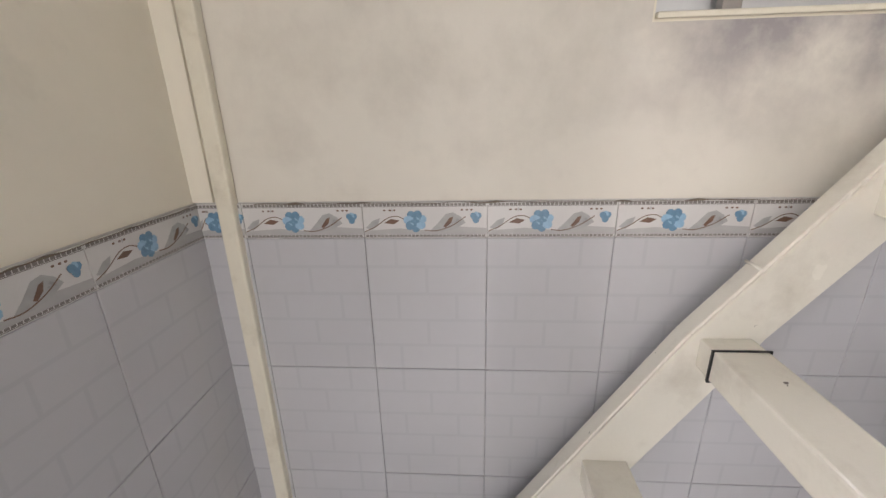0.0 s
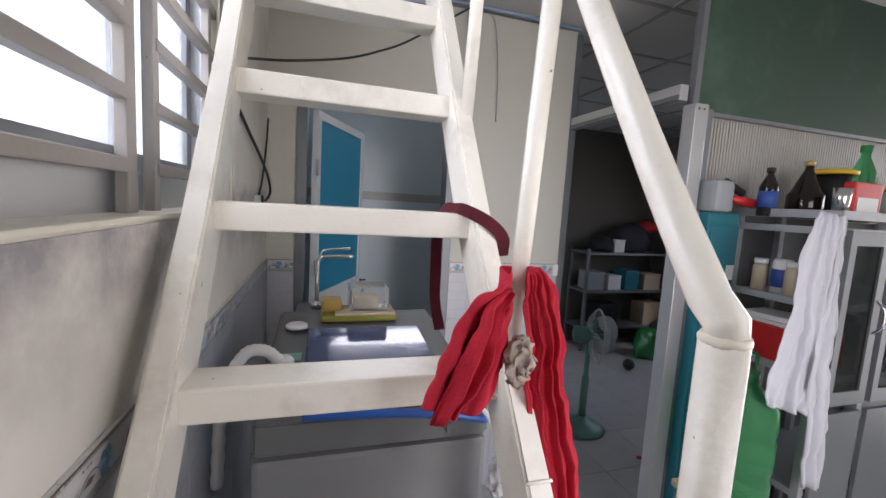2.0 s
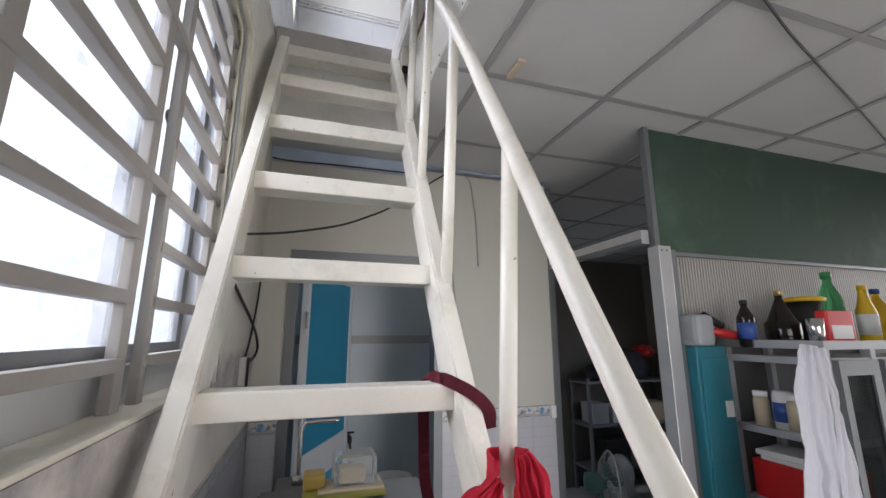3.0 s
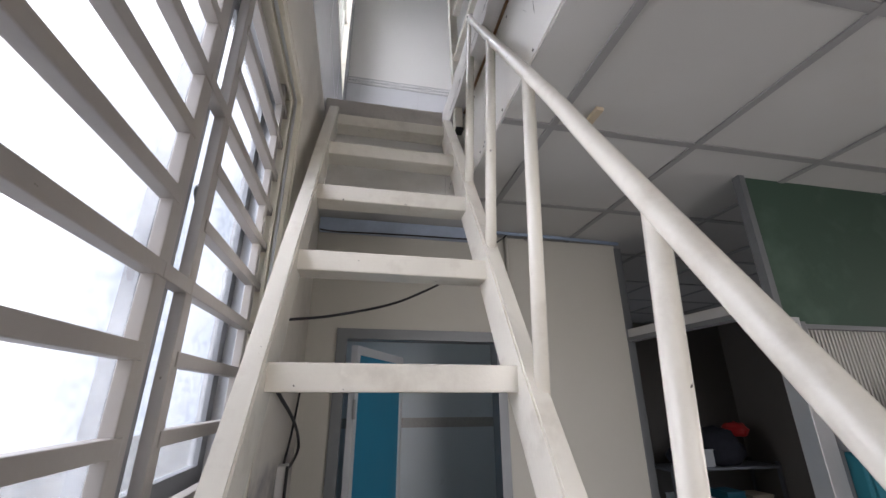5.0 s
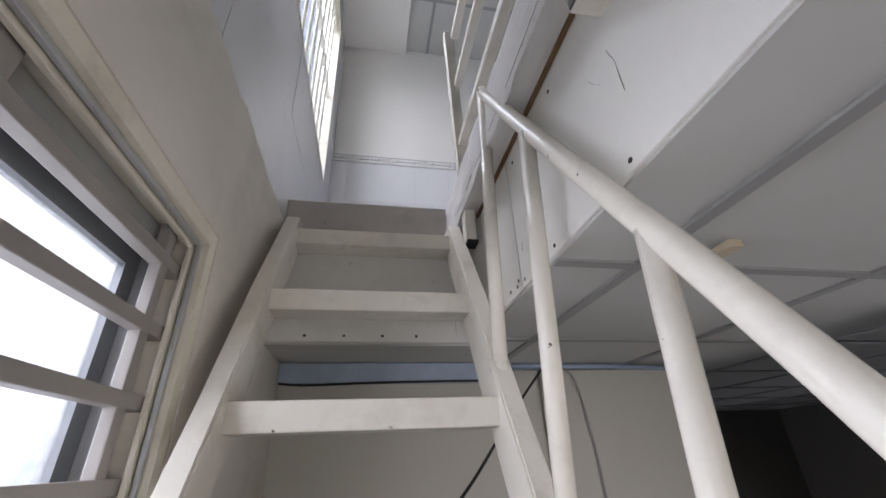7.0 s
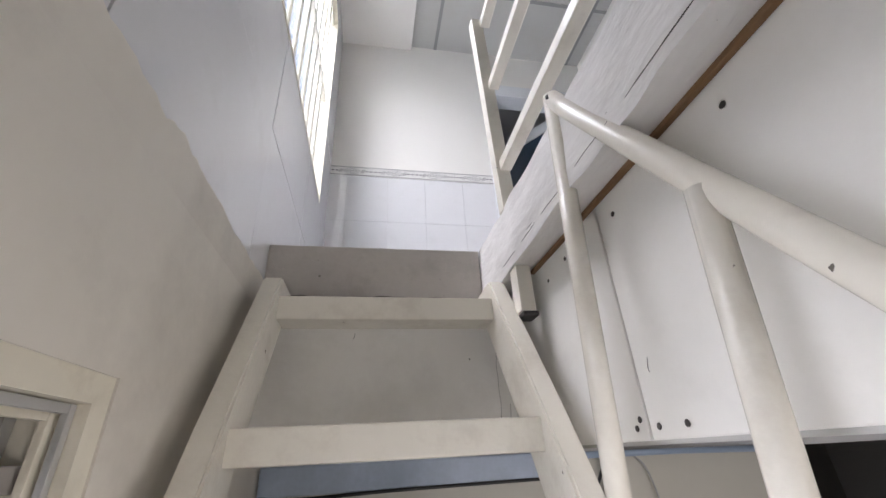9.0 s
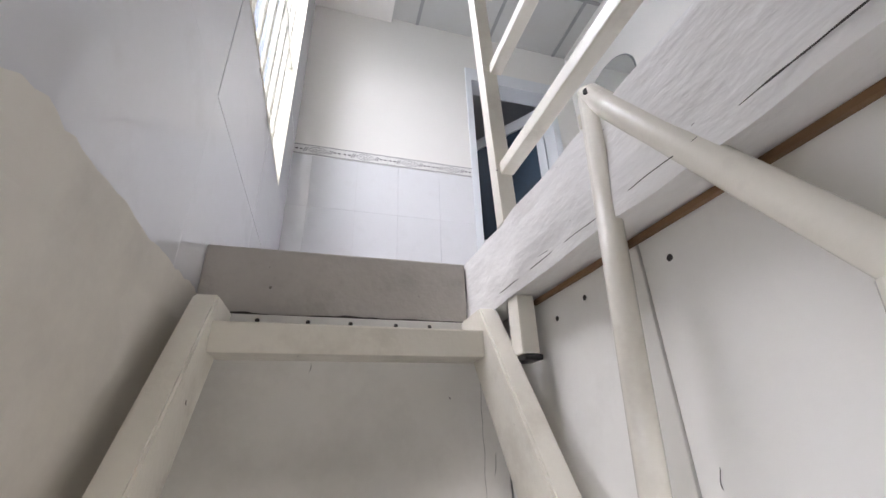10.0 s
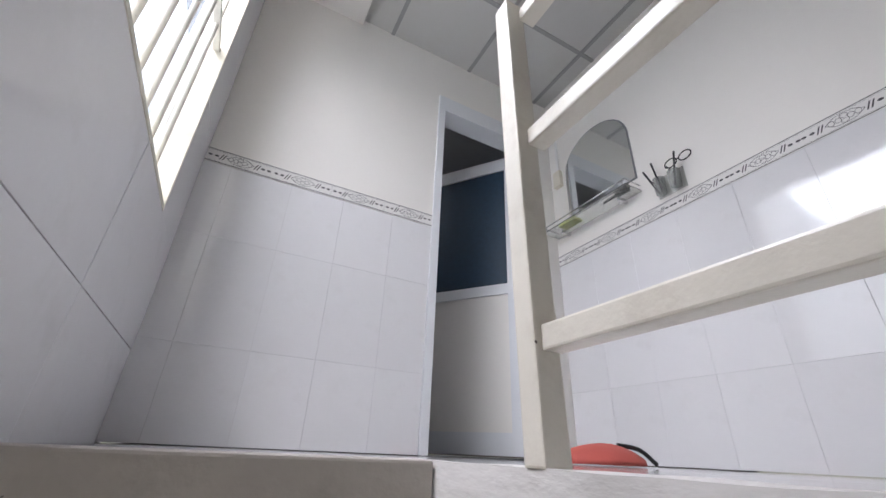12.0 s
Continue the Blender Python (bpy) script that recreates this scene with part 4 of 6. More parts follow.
part("conduit", boxed(-0.012, -0.001, -0.008, 0.008, 0.11, 0.66, 0.002), M["white"], switch)

bag = thing("red_bag", (1.22, 2.2, FLOOR2), "red cloth bag with a black strap lying on the upper floor", "bag")
bm = bmesh.new()
bmesh.ops.create_uvsphere(bm, u_segments=20, v_segments=12, radius=1.0)
for v in bm.verts:
    v.co = Vector((v.co.x * 0.13, v.co.y * 0.09, max(0, v.co.z) * 0.05)) + 0.006 * noise.noise_vector(v.co * 2.5)
    v.co.z = max(v.co.z, 0.0)
for f in bm.faces:
    f.smooth = True
part("body", bm, mat("salmon_cloth", (0.5, 0.1, 0.08), 0.8, vary=0.1, bump=0.2), bag)
part("strap", tube(bmesh.new(), curve_points([(0.06, 0.0, 0.05), (0.11, -0.03, 0.04), (0.16, -0.04, 0.006)]), 0.006, 8), M["black"], bag)

# ---- right-hand side of the lower room: partition, cabinet ----
post = thing("partition_post", (1.638, 1.40, 0.0), "grey aluminium corner post of the partition", "post")
part("profile", boxed(-0.035, 0.03, -0.03, 0.03, 0.0, 2.05, 0.003), M["alu"], post)
part("edge_strip", boxed(-0.03, -0.004, -0.012, 0.02, 2.05, 2.632, 0.002), M["alu_dark"], post)
part("side_strip", boxed(0.032, 0.075, -0.012, 0.02, 0.0, 2.04, 0.002), M["alu_dark"], post)
for x in (-0.018, 0.008):
    put(part("rivet", lathe([(0.004, 0), (0.003, 0.002)], 8), M["bolt"], post), pose(x, -0.03, 2.03, 90, 0, 0))
gb = thing("green_board", (2.6, 1.41, 2.03), "dark green board hung under the ceiling, with chalky streaks", "board")
part("sheet", boxed(-0.952, 1.78, -0.008, 0.012, 0.0, 0.572, 0.002), M["green_board"], gb)
part("bottom_rail", boxed(-0.952, 1.78, -0.012, 0.014, -0.012, 0.004, 0.002), M["alu_dark"], gb)
bm = bmesh.new()
prev, x = None, 1.715
while x < 4.37:
    for dx, y in ((0.0, 1.417), (0.008, 1.417), (0.0095, 1.431), (0.0145, 1.431)):
        a, b = bm.verts.new((x + dx, y, 0.0)), bm.verts.new((x + dx, y, 2.02))
        if prev:
            bm.faces.new((prev[0], a, b, prev[1]))
        prev = (a, b)
    x += 0.016
cor = structure("wall_corrugated", bm, M["corrugated"], "pale corrugated sheet partition below the green board", "wall")
sol = cor.modifiers.new("thick", "SOLIDIFY")
sol.thickness = 0.002
# header over the opening to the back room
hd = thing("opening_rail", (1.57, 1.75, 2.09), "white aluminium rail over the opening to the back room", "rail")
part("bar", boxed(-0.02, 0.02, -0.35, 0.37, -0.03, 0.03, 0.003), M["alu"], hd)
part("lip", boxed(-0.026, -0.02, -0.35, 0.37, -0.03, -0.01, 0.001), M["alu_dark"], hd)
tagged(part("edge_profile", boxed(1.545, 1.585, BATH - 0.004, BATH + 0.09, 0.0, 2.56, 0.002), M["alu_dark"]), "dark grey aluminium edge profile of the board wall", "trim", kind="structure")


def cabinet():
    x0, x1, y0, y1, z1 = 1.908, 3.25, 1.025, 1.400, 1.635
    c = thing("cabinet", ((x0 + x1) / 2, (y0 + y1) / 2, 0.0), "grey aluminium kitchen cabinet with open sides and glass doors, cluttered inside", "cabinet")
    inv = Matrix.Translation((-(x0 + x1) / 2, -(y0 + y1) / 2, 0.0))
    def b(name, *q, mt="cab_alu", bevel=0.002, parent=None):
        bm = boxed(*q, bevel=bevel)
        bm.transform(inv)
        return part(name, bm, M[mt], parent or c)
    s = 0.028
    for x in (x0, 2.15, 2.40, 2.80, x1 - s):
        for y in (y0, y1 - s):
            b("upright", x, x + s, y, y + s, 0.0, z1)
    for z in (0.10, 0.62, 1.055, 1.315, z1 - 0.055):
        b("rail", x0 + s, x1 - s, y0 + 0.003, y0 + 0.025, z, z + 0.026)
        b("rail", x0 + 0.003, x0 + 0.025, y0 + s, y1 - s, z, z + 0.026)
        b("shelf", x0 + 0.01, x1 - 0.01, y0 + 0.025, y1 - 0.005, z + 0.008, z + 0.016, mt="cab_alu")
    b("top_tray", x0 - 0.005, x1, y0 - 0.006, y0 + 0.004, z1, z1 + 0.03)
    b("top_tray", x0 - 0.006, x0 + 0.004, y0 + 0.004, y1, z1, z1 + 0.03)
    # Back sheet is dark: the shade inside the cabinet is put into its colour.
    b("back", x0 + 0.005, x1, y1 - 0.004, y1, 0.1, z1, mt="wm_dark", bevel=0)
    for a, d in ((x0 + s, 2.15), (2.178, 2.40), (2.428, 2.80), (2.828, x1 - s)):
        door = b("door", a + 0.004, d - 0.004, y0 - 0.016, y0 - 0.002, 0.98, 1.60, mt="alu_dark")
        bm = slab_with_holes("y", y0 - 0.018, y0 - 0.002, a + 0.004, d - 0.004, 0.98, 1.60, [(a + 0.035, d - 0.04, 1.03, 1.55)])
        bm.transform(inv)
        door.data.clear_geometry()
        bm.to_mesh(door.data)
        bm.free()
        b("pane", a + 0.035, d - 0.04, y0 - 0.012, y0 - 0.009, 1.03, 1.55, mt="cab_glass", bevel=0, parent=door)
        hx = d - 0.03
        bm = tube(bmesh.new(), curve_points([(hx, y0 - 0.018, 1.24), (hx - 0.004, y0 - 0.045, 1.27), (hx - 0.004, y0 - 0.045, 1.33), (hx, y0 - 0.018, 1.36)]), 0.005, 8)
        bm.transform(inv)
        part("handle", bm, M["chrome"], door, "curved chrome handle")
        b("lower_panel", a + 0.004, d - 0.004, y0 - 0.016, y0 - 0.002, 0.12, 0.95, mt="alu_dark")
    return c


cabinet()


def bottle(name, at, r, h, body, cap, label, band=None, shoulder=0.68, neck=0.36):
    t = thing(name, at, label, "bottle", "bottles on the cabinet")
    part("body", lathe([(r * 0.9, 0), (r, 0.008), (r, h * shoulder * 0.9), (r * 0.85, h * shoulder), (r * neck, h * 0.86), (r * neck, h * 0.93)], 18), M[body], t)
    part("cap", lathe([(r * neck * 1.25, h * 0.92), (r * neck * 1.25, h), (r * neck, h + 0.003)], 14), M[cap], t)
    if band:
        part("label", lathe([(r * 1.02, h * 0.18), (r * 1.02, h * 0.52)], 18), M[band], t)
    return t


TOP = 1.6355
bottle("sauce_bottle", (1.915, 1.280, TOP), 0.032, 0.185, "amber", "black", "dark sauce bottle with a blue label on the cabinet", "blue_label")
bottle("liquor_bottle", (2.130, 1.285, TOP), 0.062, 0.23, "amber", "gold", "squat dark glass bottle with a gold collar on the cabinet", None, 0.46, 0.22)
bottle("soda_bottle", (2.500, 1.310, TOP), 0.047, 0.33, "bottle_green", "green_plastic", "large green plastic bottle on the cabinet")
bottle("seasoning_bottle", (2.640, 1.260, TOP), 0.037, 0.27, "yellow", "yellow", "yellow seasoning bottle with a pale label on the cabinet", "white", 0.62, 0.4)
bottle("oil_bottle", (2.790, 1.290, TOP), 0.042, 0.26, "bottle_yellow", "blue_label", "cooking oil bottle with a blue cap on the cabinet", None, 0.7)
tub = thing("lidded_tub", (2.31, 1.31, TOP), "black tub with a yellow lid behind a packet", "tub")
part("body", lathe([(0.05, 0), (0.066, 0.19)], 18), M["black"], tub)
part("lid", lathe([(0.082, 0.19), (0.084, 0.205), (0.066, 0.212)], 20), M["yellow"], tub, "yellow plastic lid")
pk = thing("red_packet", (2.16, 1.12, TOP), "red and white food packet standing on the cabinet", "packet")
part("carton", boxed(-0.072, 0.078, -0.02, 0.02, 0.0, 0.140, 0.006), M["red_plastic"], pk)
part("print", boxed(-0.055, 0.06, -0.0215, -0.0202, 0.035, 0.085), M["white"], pk, "white printed patch")
ir = thing("grey_steamer", (1.742, 1.36, 1.640), "grey plastic hand steamer with a red handle", "steamer")
part("body", boxed(-0.052, 0.045, -0.05, 0.05, 0.0, 0.125, 0.022), M["grey_box"], ir)
part("handle", tube(bmesh.new(), [(0.04, -0.02, 0.06), (0.17, -0.04, 0.04)], [0.015, 0.02], 10), M["red_plastic"], ir, "red plastic handle")
part("trigger", tube(bmesh.new(), [(0.04, 0.0, 0.12), (0.12, -0.02, 0.08)], [0.02, 0.014], 10), M["black"], ir)
side = thing("teal_drawer_unit", (1.79, 1.30, 0.0), "flat teal plastic panel unit between post and cabinet", "drawer unit")
part("body", boxed(-0.085, 0.075, 0.04, 0.092, 0.0, 1.640, 0.008), M["teal"], side)
for k in range(4):
    part("drawer_front", boxed(-0.078, 0.068, 0.030, 0.0395, 0.05 + 0.39 * k, 0.42 + 0.39 * k, 0.004), M["teal"], side)
    part("sticker", boxed(0.02, 0.06, 0.0275, 0.0295, 0.2 + 0.39 * k, 0.26 + 0.39 * k, 0.0), M["white"], side) if k == 3 else None

bg = thing("green_bag", (3.02, 1.22, TOP), "crumpled teal-green bag on the cabinet", "bag")
bm = bmesh.new()
bmesh.ops.create_icosphere(bm, subdivisions=3, radius=1.0)
for v in bm.verts:
    v.co = Vector((v.co.x * 0.14, v.co.y * 0.1, (v.co.z + 0.9) * 0.045)) + 0.02 * noise.noise_vector(v.co * 3)
    v.co.z = max(0.0, v.co.z)
part("body", bm, mat("teal_bag", (0.06, 0.2, 0.16), 0.5, vary=0.2), bg)

# things in the cabinet
jar_at = [(1.955, 1.175, 1.3315), (1.96, 1.30, 1.3315)]
for p in jar_at:
    j = thing("jar", p, "small jar with a pale lid inside the cabinet", "jar", "jars in the cabinet")
    part("glass", lathe([(0.026, 0), (0.026, 0.10), (0.02, 0.115)], 14), M["carton"], j)
    part("lid", lathe([(0.024, 0.115), (0.024, 0.135)], 14), M["white"], j)
j = thing("label_jar", (1.99, 1.235, 1.3315), "blue-labelled glass jar inside the cabinet", "jar", "jars in the cabinet")
part("glass", lathe([(0.036, 0), (0.036, 0.12), (0.03, 0.14)], 16), M["white"], j)
part("label", lathe([(0.0368, 0.03), (0.0368, 0.1)], 16), M["blue_label"], j)
rb = thing("red_box", (2.00, 1.225, 1.0715), "red plastic box with papers on it inside the cabinet", "box")
part("box", boxed(-0.06, 0.16, -0.13, 0.13, 0.0, 0.14, 0.006), M["red_plastic"], rb)
part("paper", boxed(-0.05, 0.14, -0.12, 0.1, 0.1405, 0.155, 0.002), M["white"], rb)
part("paper", boxed(-0.04, 0.12, -0.08, 0.12, 0.1555, 0.175, 0.002, pose(0, 0, 0, 0, 0, 8)), M["white"], rb)
tb = thing("teal_basin", (2.55, 1.2, 1.0715), "teal plastic basin inside the cabinet", "basin")
part("bowl", lathe([(0.1, 0.0), (0.14, 0.14), (0.135, 0.14), (0.095, 0.006)], 20), M["teal"], tb)

jug = thing("water_jug", (1.69, 1.10, 0.62), "large translucent green water jug with a carrying handle", "jug")
part("body", lathe([(0.085, 0), (0.105, 0.02), (0.105, 0.10), (0.098, 0.12), (0.105, 0.14), (0.105, 0.24), (0.098, 0.26), (0.105, 0.28), (0.10, 0.36), (0.035, 0.43), (0.03, 0.45)], 24), M["bottle_green"], jug)
part("cap", lathe([(0.034, 0.445), (0.034, 0.475)], 16), M["green_plastic"], jug)
part("handle", tube(bmesh.new(), curve_points([(-0.03, 0, 0.46), (-0.028, 0, 0.53), (0.028, 0, 0.53), (0.03, 0, 0.46)]), 0.006, 8), M["green_plastic"], jug)
st = thing("stool", (1.69, 1.09, 0.0), "brown plastic stool under the water jug", "stool")
part("seat", boxed(-0.14, 0.14, -0.14, 0.14, 0.59, 0.619, 0.01), M["carton"], st)
for sx in (-1, 1):
    for sy in (-1, 1):
        part("leg", tube(bmesh.new(), [(sx * 0.15, sy * 0.15, 0.0), (sx * 0.11, sy * 0.11, 0.595)], 0.016, 8), M["carton"], st)

# ---- cloths ----
def drape(left, right, rows, cols, folds, depth, thickness, toward, wob=0.006, seed=0.0):
    """A hanging cloth between two edge lines, pleated towards the vector toward."""
    bm = bmesh.new()
    L, R = curve_points(left, rows), curve_points(right, rows)
    n = min(len(L), len(R))
    grid = []
    tw = Vector(toward)
    for i in range(n):
        row = []
        for k in range(cols + 1):
            s = k / cols
            p = L[i].lerp(R[i], s)
            ph = 2 * math.pi * folds * (s + 0.10 * noise.noise(Vector((4 * s, 2.5 * i / n, seed)))) + 0.9 * math.sin(3 * i / n + seed)
            amp = depth * (0.35 + 0.65 * i / n) * math.sin(math.pi * min(1, max(0, s * 1.02))) ** 0.4
            p = p + tw * (amp * (math.sin(ph) + 0.35 * math.sin(2.3 * ph + seed))) + wob * noise.noise_vector(p * 16 + Vector((seed, 0, 0))) + 0.45 * wob * noise.noise_vector(p * 48 + Vector((0, seed, 0)))
            row.append(bm.verts.new(p))
        grid.append(row)
    for a, b in zip(grid, grid[1:]):
        for k in range(cols):
            bm.faces.new((a[k], a[k + 1], b[k + 1], b[k])).smooth = True
    bmesh.ops.recalc_face_normals(bm, faces=bm.faces)
    bmesh.ops.solidify(bm, geom=list(bm.faces), thickness=thickness)
    return bm


red = thing("red_cloth", (0.514, 0.60, 1.437), "bright red cloth knotted round a baluster, ends hanging down", "cloth")
inv = Matrix.Translation((-0.53, -0.60, -1.45))
lobes = (
    ("short_end", [(0.530, 0.632, 1.525), (0.500, 0.612, 1.510), (0.465, 0.600, 1.487), (0.425, 0.592, 1.445), (0.390, 0.586, 1.352)], [(0.528, 0.636, 1.475), (0.520, 0.612, 1.440), (0.506, 0.594, 1.410), (0.492, 0.588, 1.375), (0.474, 0.586, 1.345)], 44, 1.5, 0.018, 0.0),
    ("short_end", [(0.520, 0.618, 1.510), (0.490, 0.600, 1.490), (0.455, 0.582, 1.450), (0.402, 0.572, 1.332)], [(0.524, 0.616, 1.500), (0.500, 0.592, 1.455), (0.470, 0.574, 1.40), (0.436, 0.570, 1.334)], 26, 1.1, 0.014, 2.0),
    ("long_end", [(0.556, 0.630, 1.530), (0.552, 0.622, 1.43), (0.562, 0.612, 1.29), (0.590, 0.602, 1.16), (0.606, 0.600, 1.10)], [(0.580, 0.640, 1.532), (0.602, 0.622, 1.490), (0.622, 0.610, 1.375), (0.650, 0.602, 1.22), (0.684, 0.594, 1.08)], 56, 3.4, 0.010, 1.0),
)
for name, lft, rgt, cols, folds, depth, seed in lobes:
    bm = drape(lft, rgt, 10, cols, folds, depth, 0.0035, (0.05, -1, 0.15), 0.010, seed)
    bm.transform(inv)
    part(name, bm, M["red"], red)
bm = drape([(0.522, 0.630, 1.522), (0.530, 0.674, 1.528), (0.566, 0.680, 1.532), (0.582, 0.640, 1.532)], [(0.522, 0.632, 1.478), (0.530, 0.676, 1.485), (0.566, 0.682, 1.485), (0.590, 0.642, 1.48)], 6, 12, 1.2, 0.004, 0.0035, (0, 0.6, 0.2), 0.004)
bm.transform(inv)
part("loop", bm, M["red"], red)
rag = thing("rag", (0.512, 0.588, 1.395), "small crumpled beige and purple rag tied to the baluster", "rag")
bm = bmesh.new()
bmesh.ops.create_icosphere(bm, subdivisions=4, radius=1.0)
for v in bm.verts:
    v.co = Vector((v.co.x * 0.020, v.co.y * 0.014, v.co.z * 0.036)) + 0.012 * noise.noise_vector(v.co * 3.2)
for f in bm.faces:
    f.smooth = True
part("cloth", bm, mat("rag_cloth", (0.42, 0.36, 0.30), 0.85, vary=0.3, scale=40, bump=0.3, dirt=(0.12, 0.02, 0.07), dirt_amount=0.9, dirt_scale=14), rag)


def ribbon(points, width_dir, width, thick=0.0015):
    bm = bmesh.new()
    pts = curve_points(points, 8)
    rows = []
    for i, p in enumerate(pts):
        d = (pts[min(i + 1, len(pts) - 1)] - pts[max(i - 1, 0)]).normalized()
        w = Vector(width_dir)
        w = (w - w.dot(d) * d).normalized() * width / 2
        rows.append((bm.verts.new(p - w), bm.verts.new(p + w)))
    for a, b in zip(rows, rows[1:]):
        bm.faces.new((a[0], a[1], b[1], b[0])).smooth = True
    bmesh.ops.solidify(bm, geom=list(bm.faces), thickness=thick)
    return bm


yt, zt = TREADS[2]
tie = thing("dark_red_strap", (0.52, yt, zt), "dark red woven strap looped over the end of a tread", "strap")
bm = ribbon([(0.510, yt + 0.118, zt - 0.27), (0.494, yt + 0.115, zt - 0.20), (0.490, yt + 0.112, zt - 0.12), (0.488, yt + 0.108, zt - 0.06), (0.490, yt + 0.10, zt + 0.004), (0.496, yt + 0.03, zt + 0.010),
             (0.505, yt - 0.008, zt + 0.008), (0.540, yt - 0.048, zt - 0.012), (0.566, yt - 0.062, zt - 0.04), (0.574, yt - 0.05, zt - 0.075)], (0.55, -0.3, 0.75), 0.024)
bm.transform(Matrix.Translation((-0.52, -yt, -zt)))
part("strap", bm, M["dark_red"], tie)

wc = thing("white_cloth", (1.815, 1.005, 1.635), "thin grey-white cloth hanging from the cabinet corner", "cloth")
bm = drape([(1.925, 1.045, 1.665), (1.85, 1.035, 1.52), (1.825, 1.03, 1.30), (1.775, 1.03, 1.08), (1.79, 1.03, 1.02)], [(1.965, 1.02, 1.66), (1.955, 1.01, 1.50), (1.95, 1.01, 1.25), (1.97, 1.01, 1.05), (1.96, 1.01, 0.98)], 8, 40, 2.4, 0.014, 0.003, (-0.4, -1, 0), 0.010, seed=3.0)
bm.transform(Matrix.Translation((-1.95, -1.03, -1.64)))
part("fold", bm, M["cloth"], wc)
bm = drape([(1.955, 1.02, 1.65), (1.96, 1.012, 1.45), (1.93, 1.01, 1.15), (1.955, 1.01, 0.92), (1.98, 1.01, 0.72)], [(2.0, 1.02, 1.655), (2.02, 1.012, 1.40), (2.03, 1.01, 1.15), (2.06, 1.01, 0.9), (2.075, 1.01, 0.70)], 8, 40, 2.0, 0.014, 0.003, (0.2, -1, 0), 0.010, seed=5.0)
bm.transform(Matrix.Translation((-1.95, -1.03, -1.64)))
part("fold", bm, M["cloth"], wc)
cup = thing("steel_cup", (1.93, 1.05, 1.6655), "shiny steel cup on the cabinet corner", "cup")
part("wall", lathe([(0.022, 0), (0.026, 0.075), (0.024, 0.075), (0.02, 0.004)], 18), M["chrome"], cup)

# ---- washing machine and what stands round it ----
def washing_machine():
    x0, x1, y0, y1 = 0.13, 0.60, 0.862, 1.43
    w = thing("washing_machine", ((x0 + x1) / 2, (y0 + y1) / 2, 0.0), "grey top-loading washing machine with a dark blue lid under the stair", "washing machine")
    inv = Matrix.Translation((-(x0 + x1) / 2, -(y0 + y1) / 2, 0.0))
    def b(name, *q, mt="wm_grey", bevel=0.004, label="", m=None):
        bm = boxed(*q, bevel=bevel, m=m)
        bm.transform(inv)
        return part(name, bm, M[mt], w, label)
    b("body", x0, x1, y0, y1, 0.15, 1.112, bevel=0.012)
    for x in (x0 + 0.06, x1 - 0.06):
        for y in (y0 + 0.06, y1 - 0.06):
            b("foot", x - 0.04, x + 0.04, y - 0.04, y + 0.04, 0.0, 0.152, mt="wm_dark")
    # top: a wedge that rises to the back
    bm = bmesh.new()
    v = [bm.verts.new(p) for p in ((x0, y0 - 0.004, 1.118), (x1, y0 - 0.004, 1.118), (x1, y1, 1.118), (x0, y1, 1.118), (x0, y0 + 0.004, 1.186), (x1, y0 + 0.004, 1.186), (x1, y1, 1.245), (x0, y1, 1.245))]
    for f in ((3, 2, 1, 0), (4, 5, 6, 7), (0, 1, 5, 4), (1, 2, 6, 5), (2, 3, 7, 6), (3, 0, 4, 7)):
        bm.faces.new([v[i] for i in f])
    bmesh.ops.bevel(bm, geom=list(bm.edges), offset=0.008, segments=3, affect="EDGES")
    bm.transform(inv)
    part("top_cover", bm, M["wm_top"], w)
    tilt = pose(0, 0, 0, math.degrees(math.atan2(0.059, y1 - y0)), 0, 0)
    lidm = Matrix.Translation((0.365, y0 + 0.01, 1.188)) @ tilt
    b("lid", -0.150, 0.165, -0.005, 0.385, 0.0, 0.016, mt="wm_lid", bevel=0.007, label="glossy dark blue lid", m=lidm)
    b("lid_inset", -0.10, 0.10, 0.05, 0.34, 0.016, 0.019, mt="wm_lid", bevel=0.001, m=lidm)
    bm = tube(bmesh.new(), curve_points([(0.22, y0 - 0.004, 1.196), (0.38, y0 - 0.016, 1.194), (0.50, y0 - 0.018, 1.180), (0.59, y0 - 0.010, 1.158)]), 0.009, 10)
    bm.transform(inv)
    part("lid_rim", bm, M["wm_blue"], w, "curved blue rim of the lid")
    b("control_label", 0.150, 0.205, y0 + 0.225, y0 + 0.275, 1.2145, 1.2165, mt="fan", bevel=0, m=Matrix.Translation((0, 0, 0)))
    b("control_panel", 0.54, 0.585, y0 + 0.05, y0 + 0.30, 1.200, 1.206, mt="alu", bevel=0.001, m=Matrix.Translation((0, -0.0, 0.0)))
    # Raised dark plates paint the shade of the lock slot and pull recess.
    b("lock_slot_shade", 0.505, 0.514, y0 - 0.006, y0 - 0.003, 1.135, 1.155, mt="wm_dark", bevel=0)
    b("pull_rim", 0.475, 0.548, y0 - 0.004, y0 - 0.0005, 0.882, 0.914, mt="alu", bevel=0.001)
    b("pull_recess_shade", 0.480, 0.543, y0 - 0.0055, y0 - 0.0035, 0.887, 0.909, mt="wm_dark", bevel=0)
    bm = lathe([(0.03, 0), (0.03, 0.008), (0.024, 0.012)], 18, at=(0.185, y0 + 0.42, 1.236))
    bm.transform(inv)
    part("cap", bm, M["white"], w)
    return w


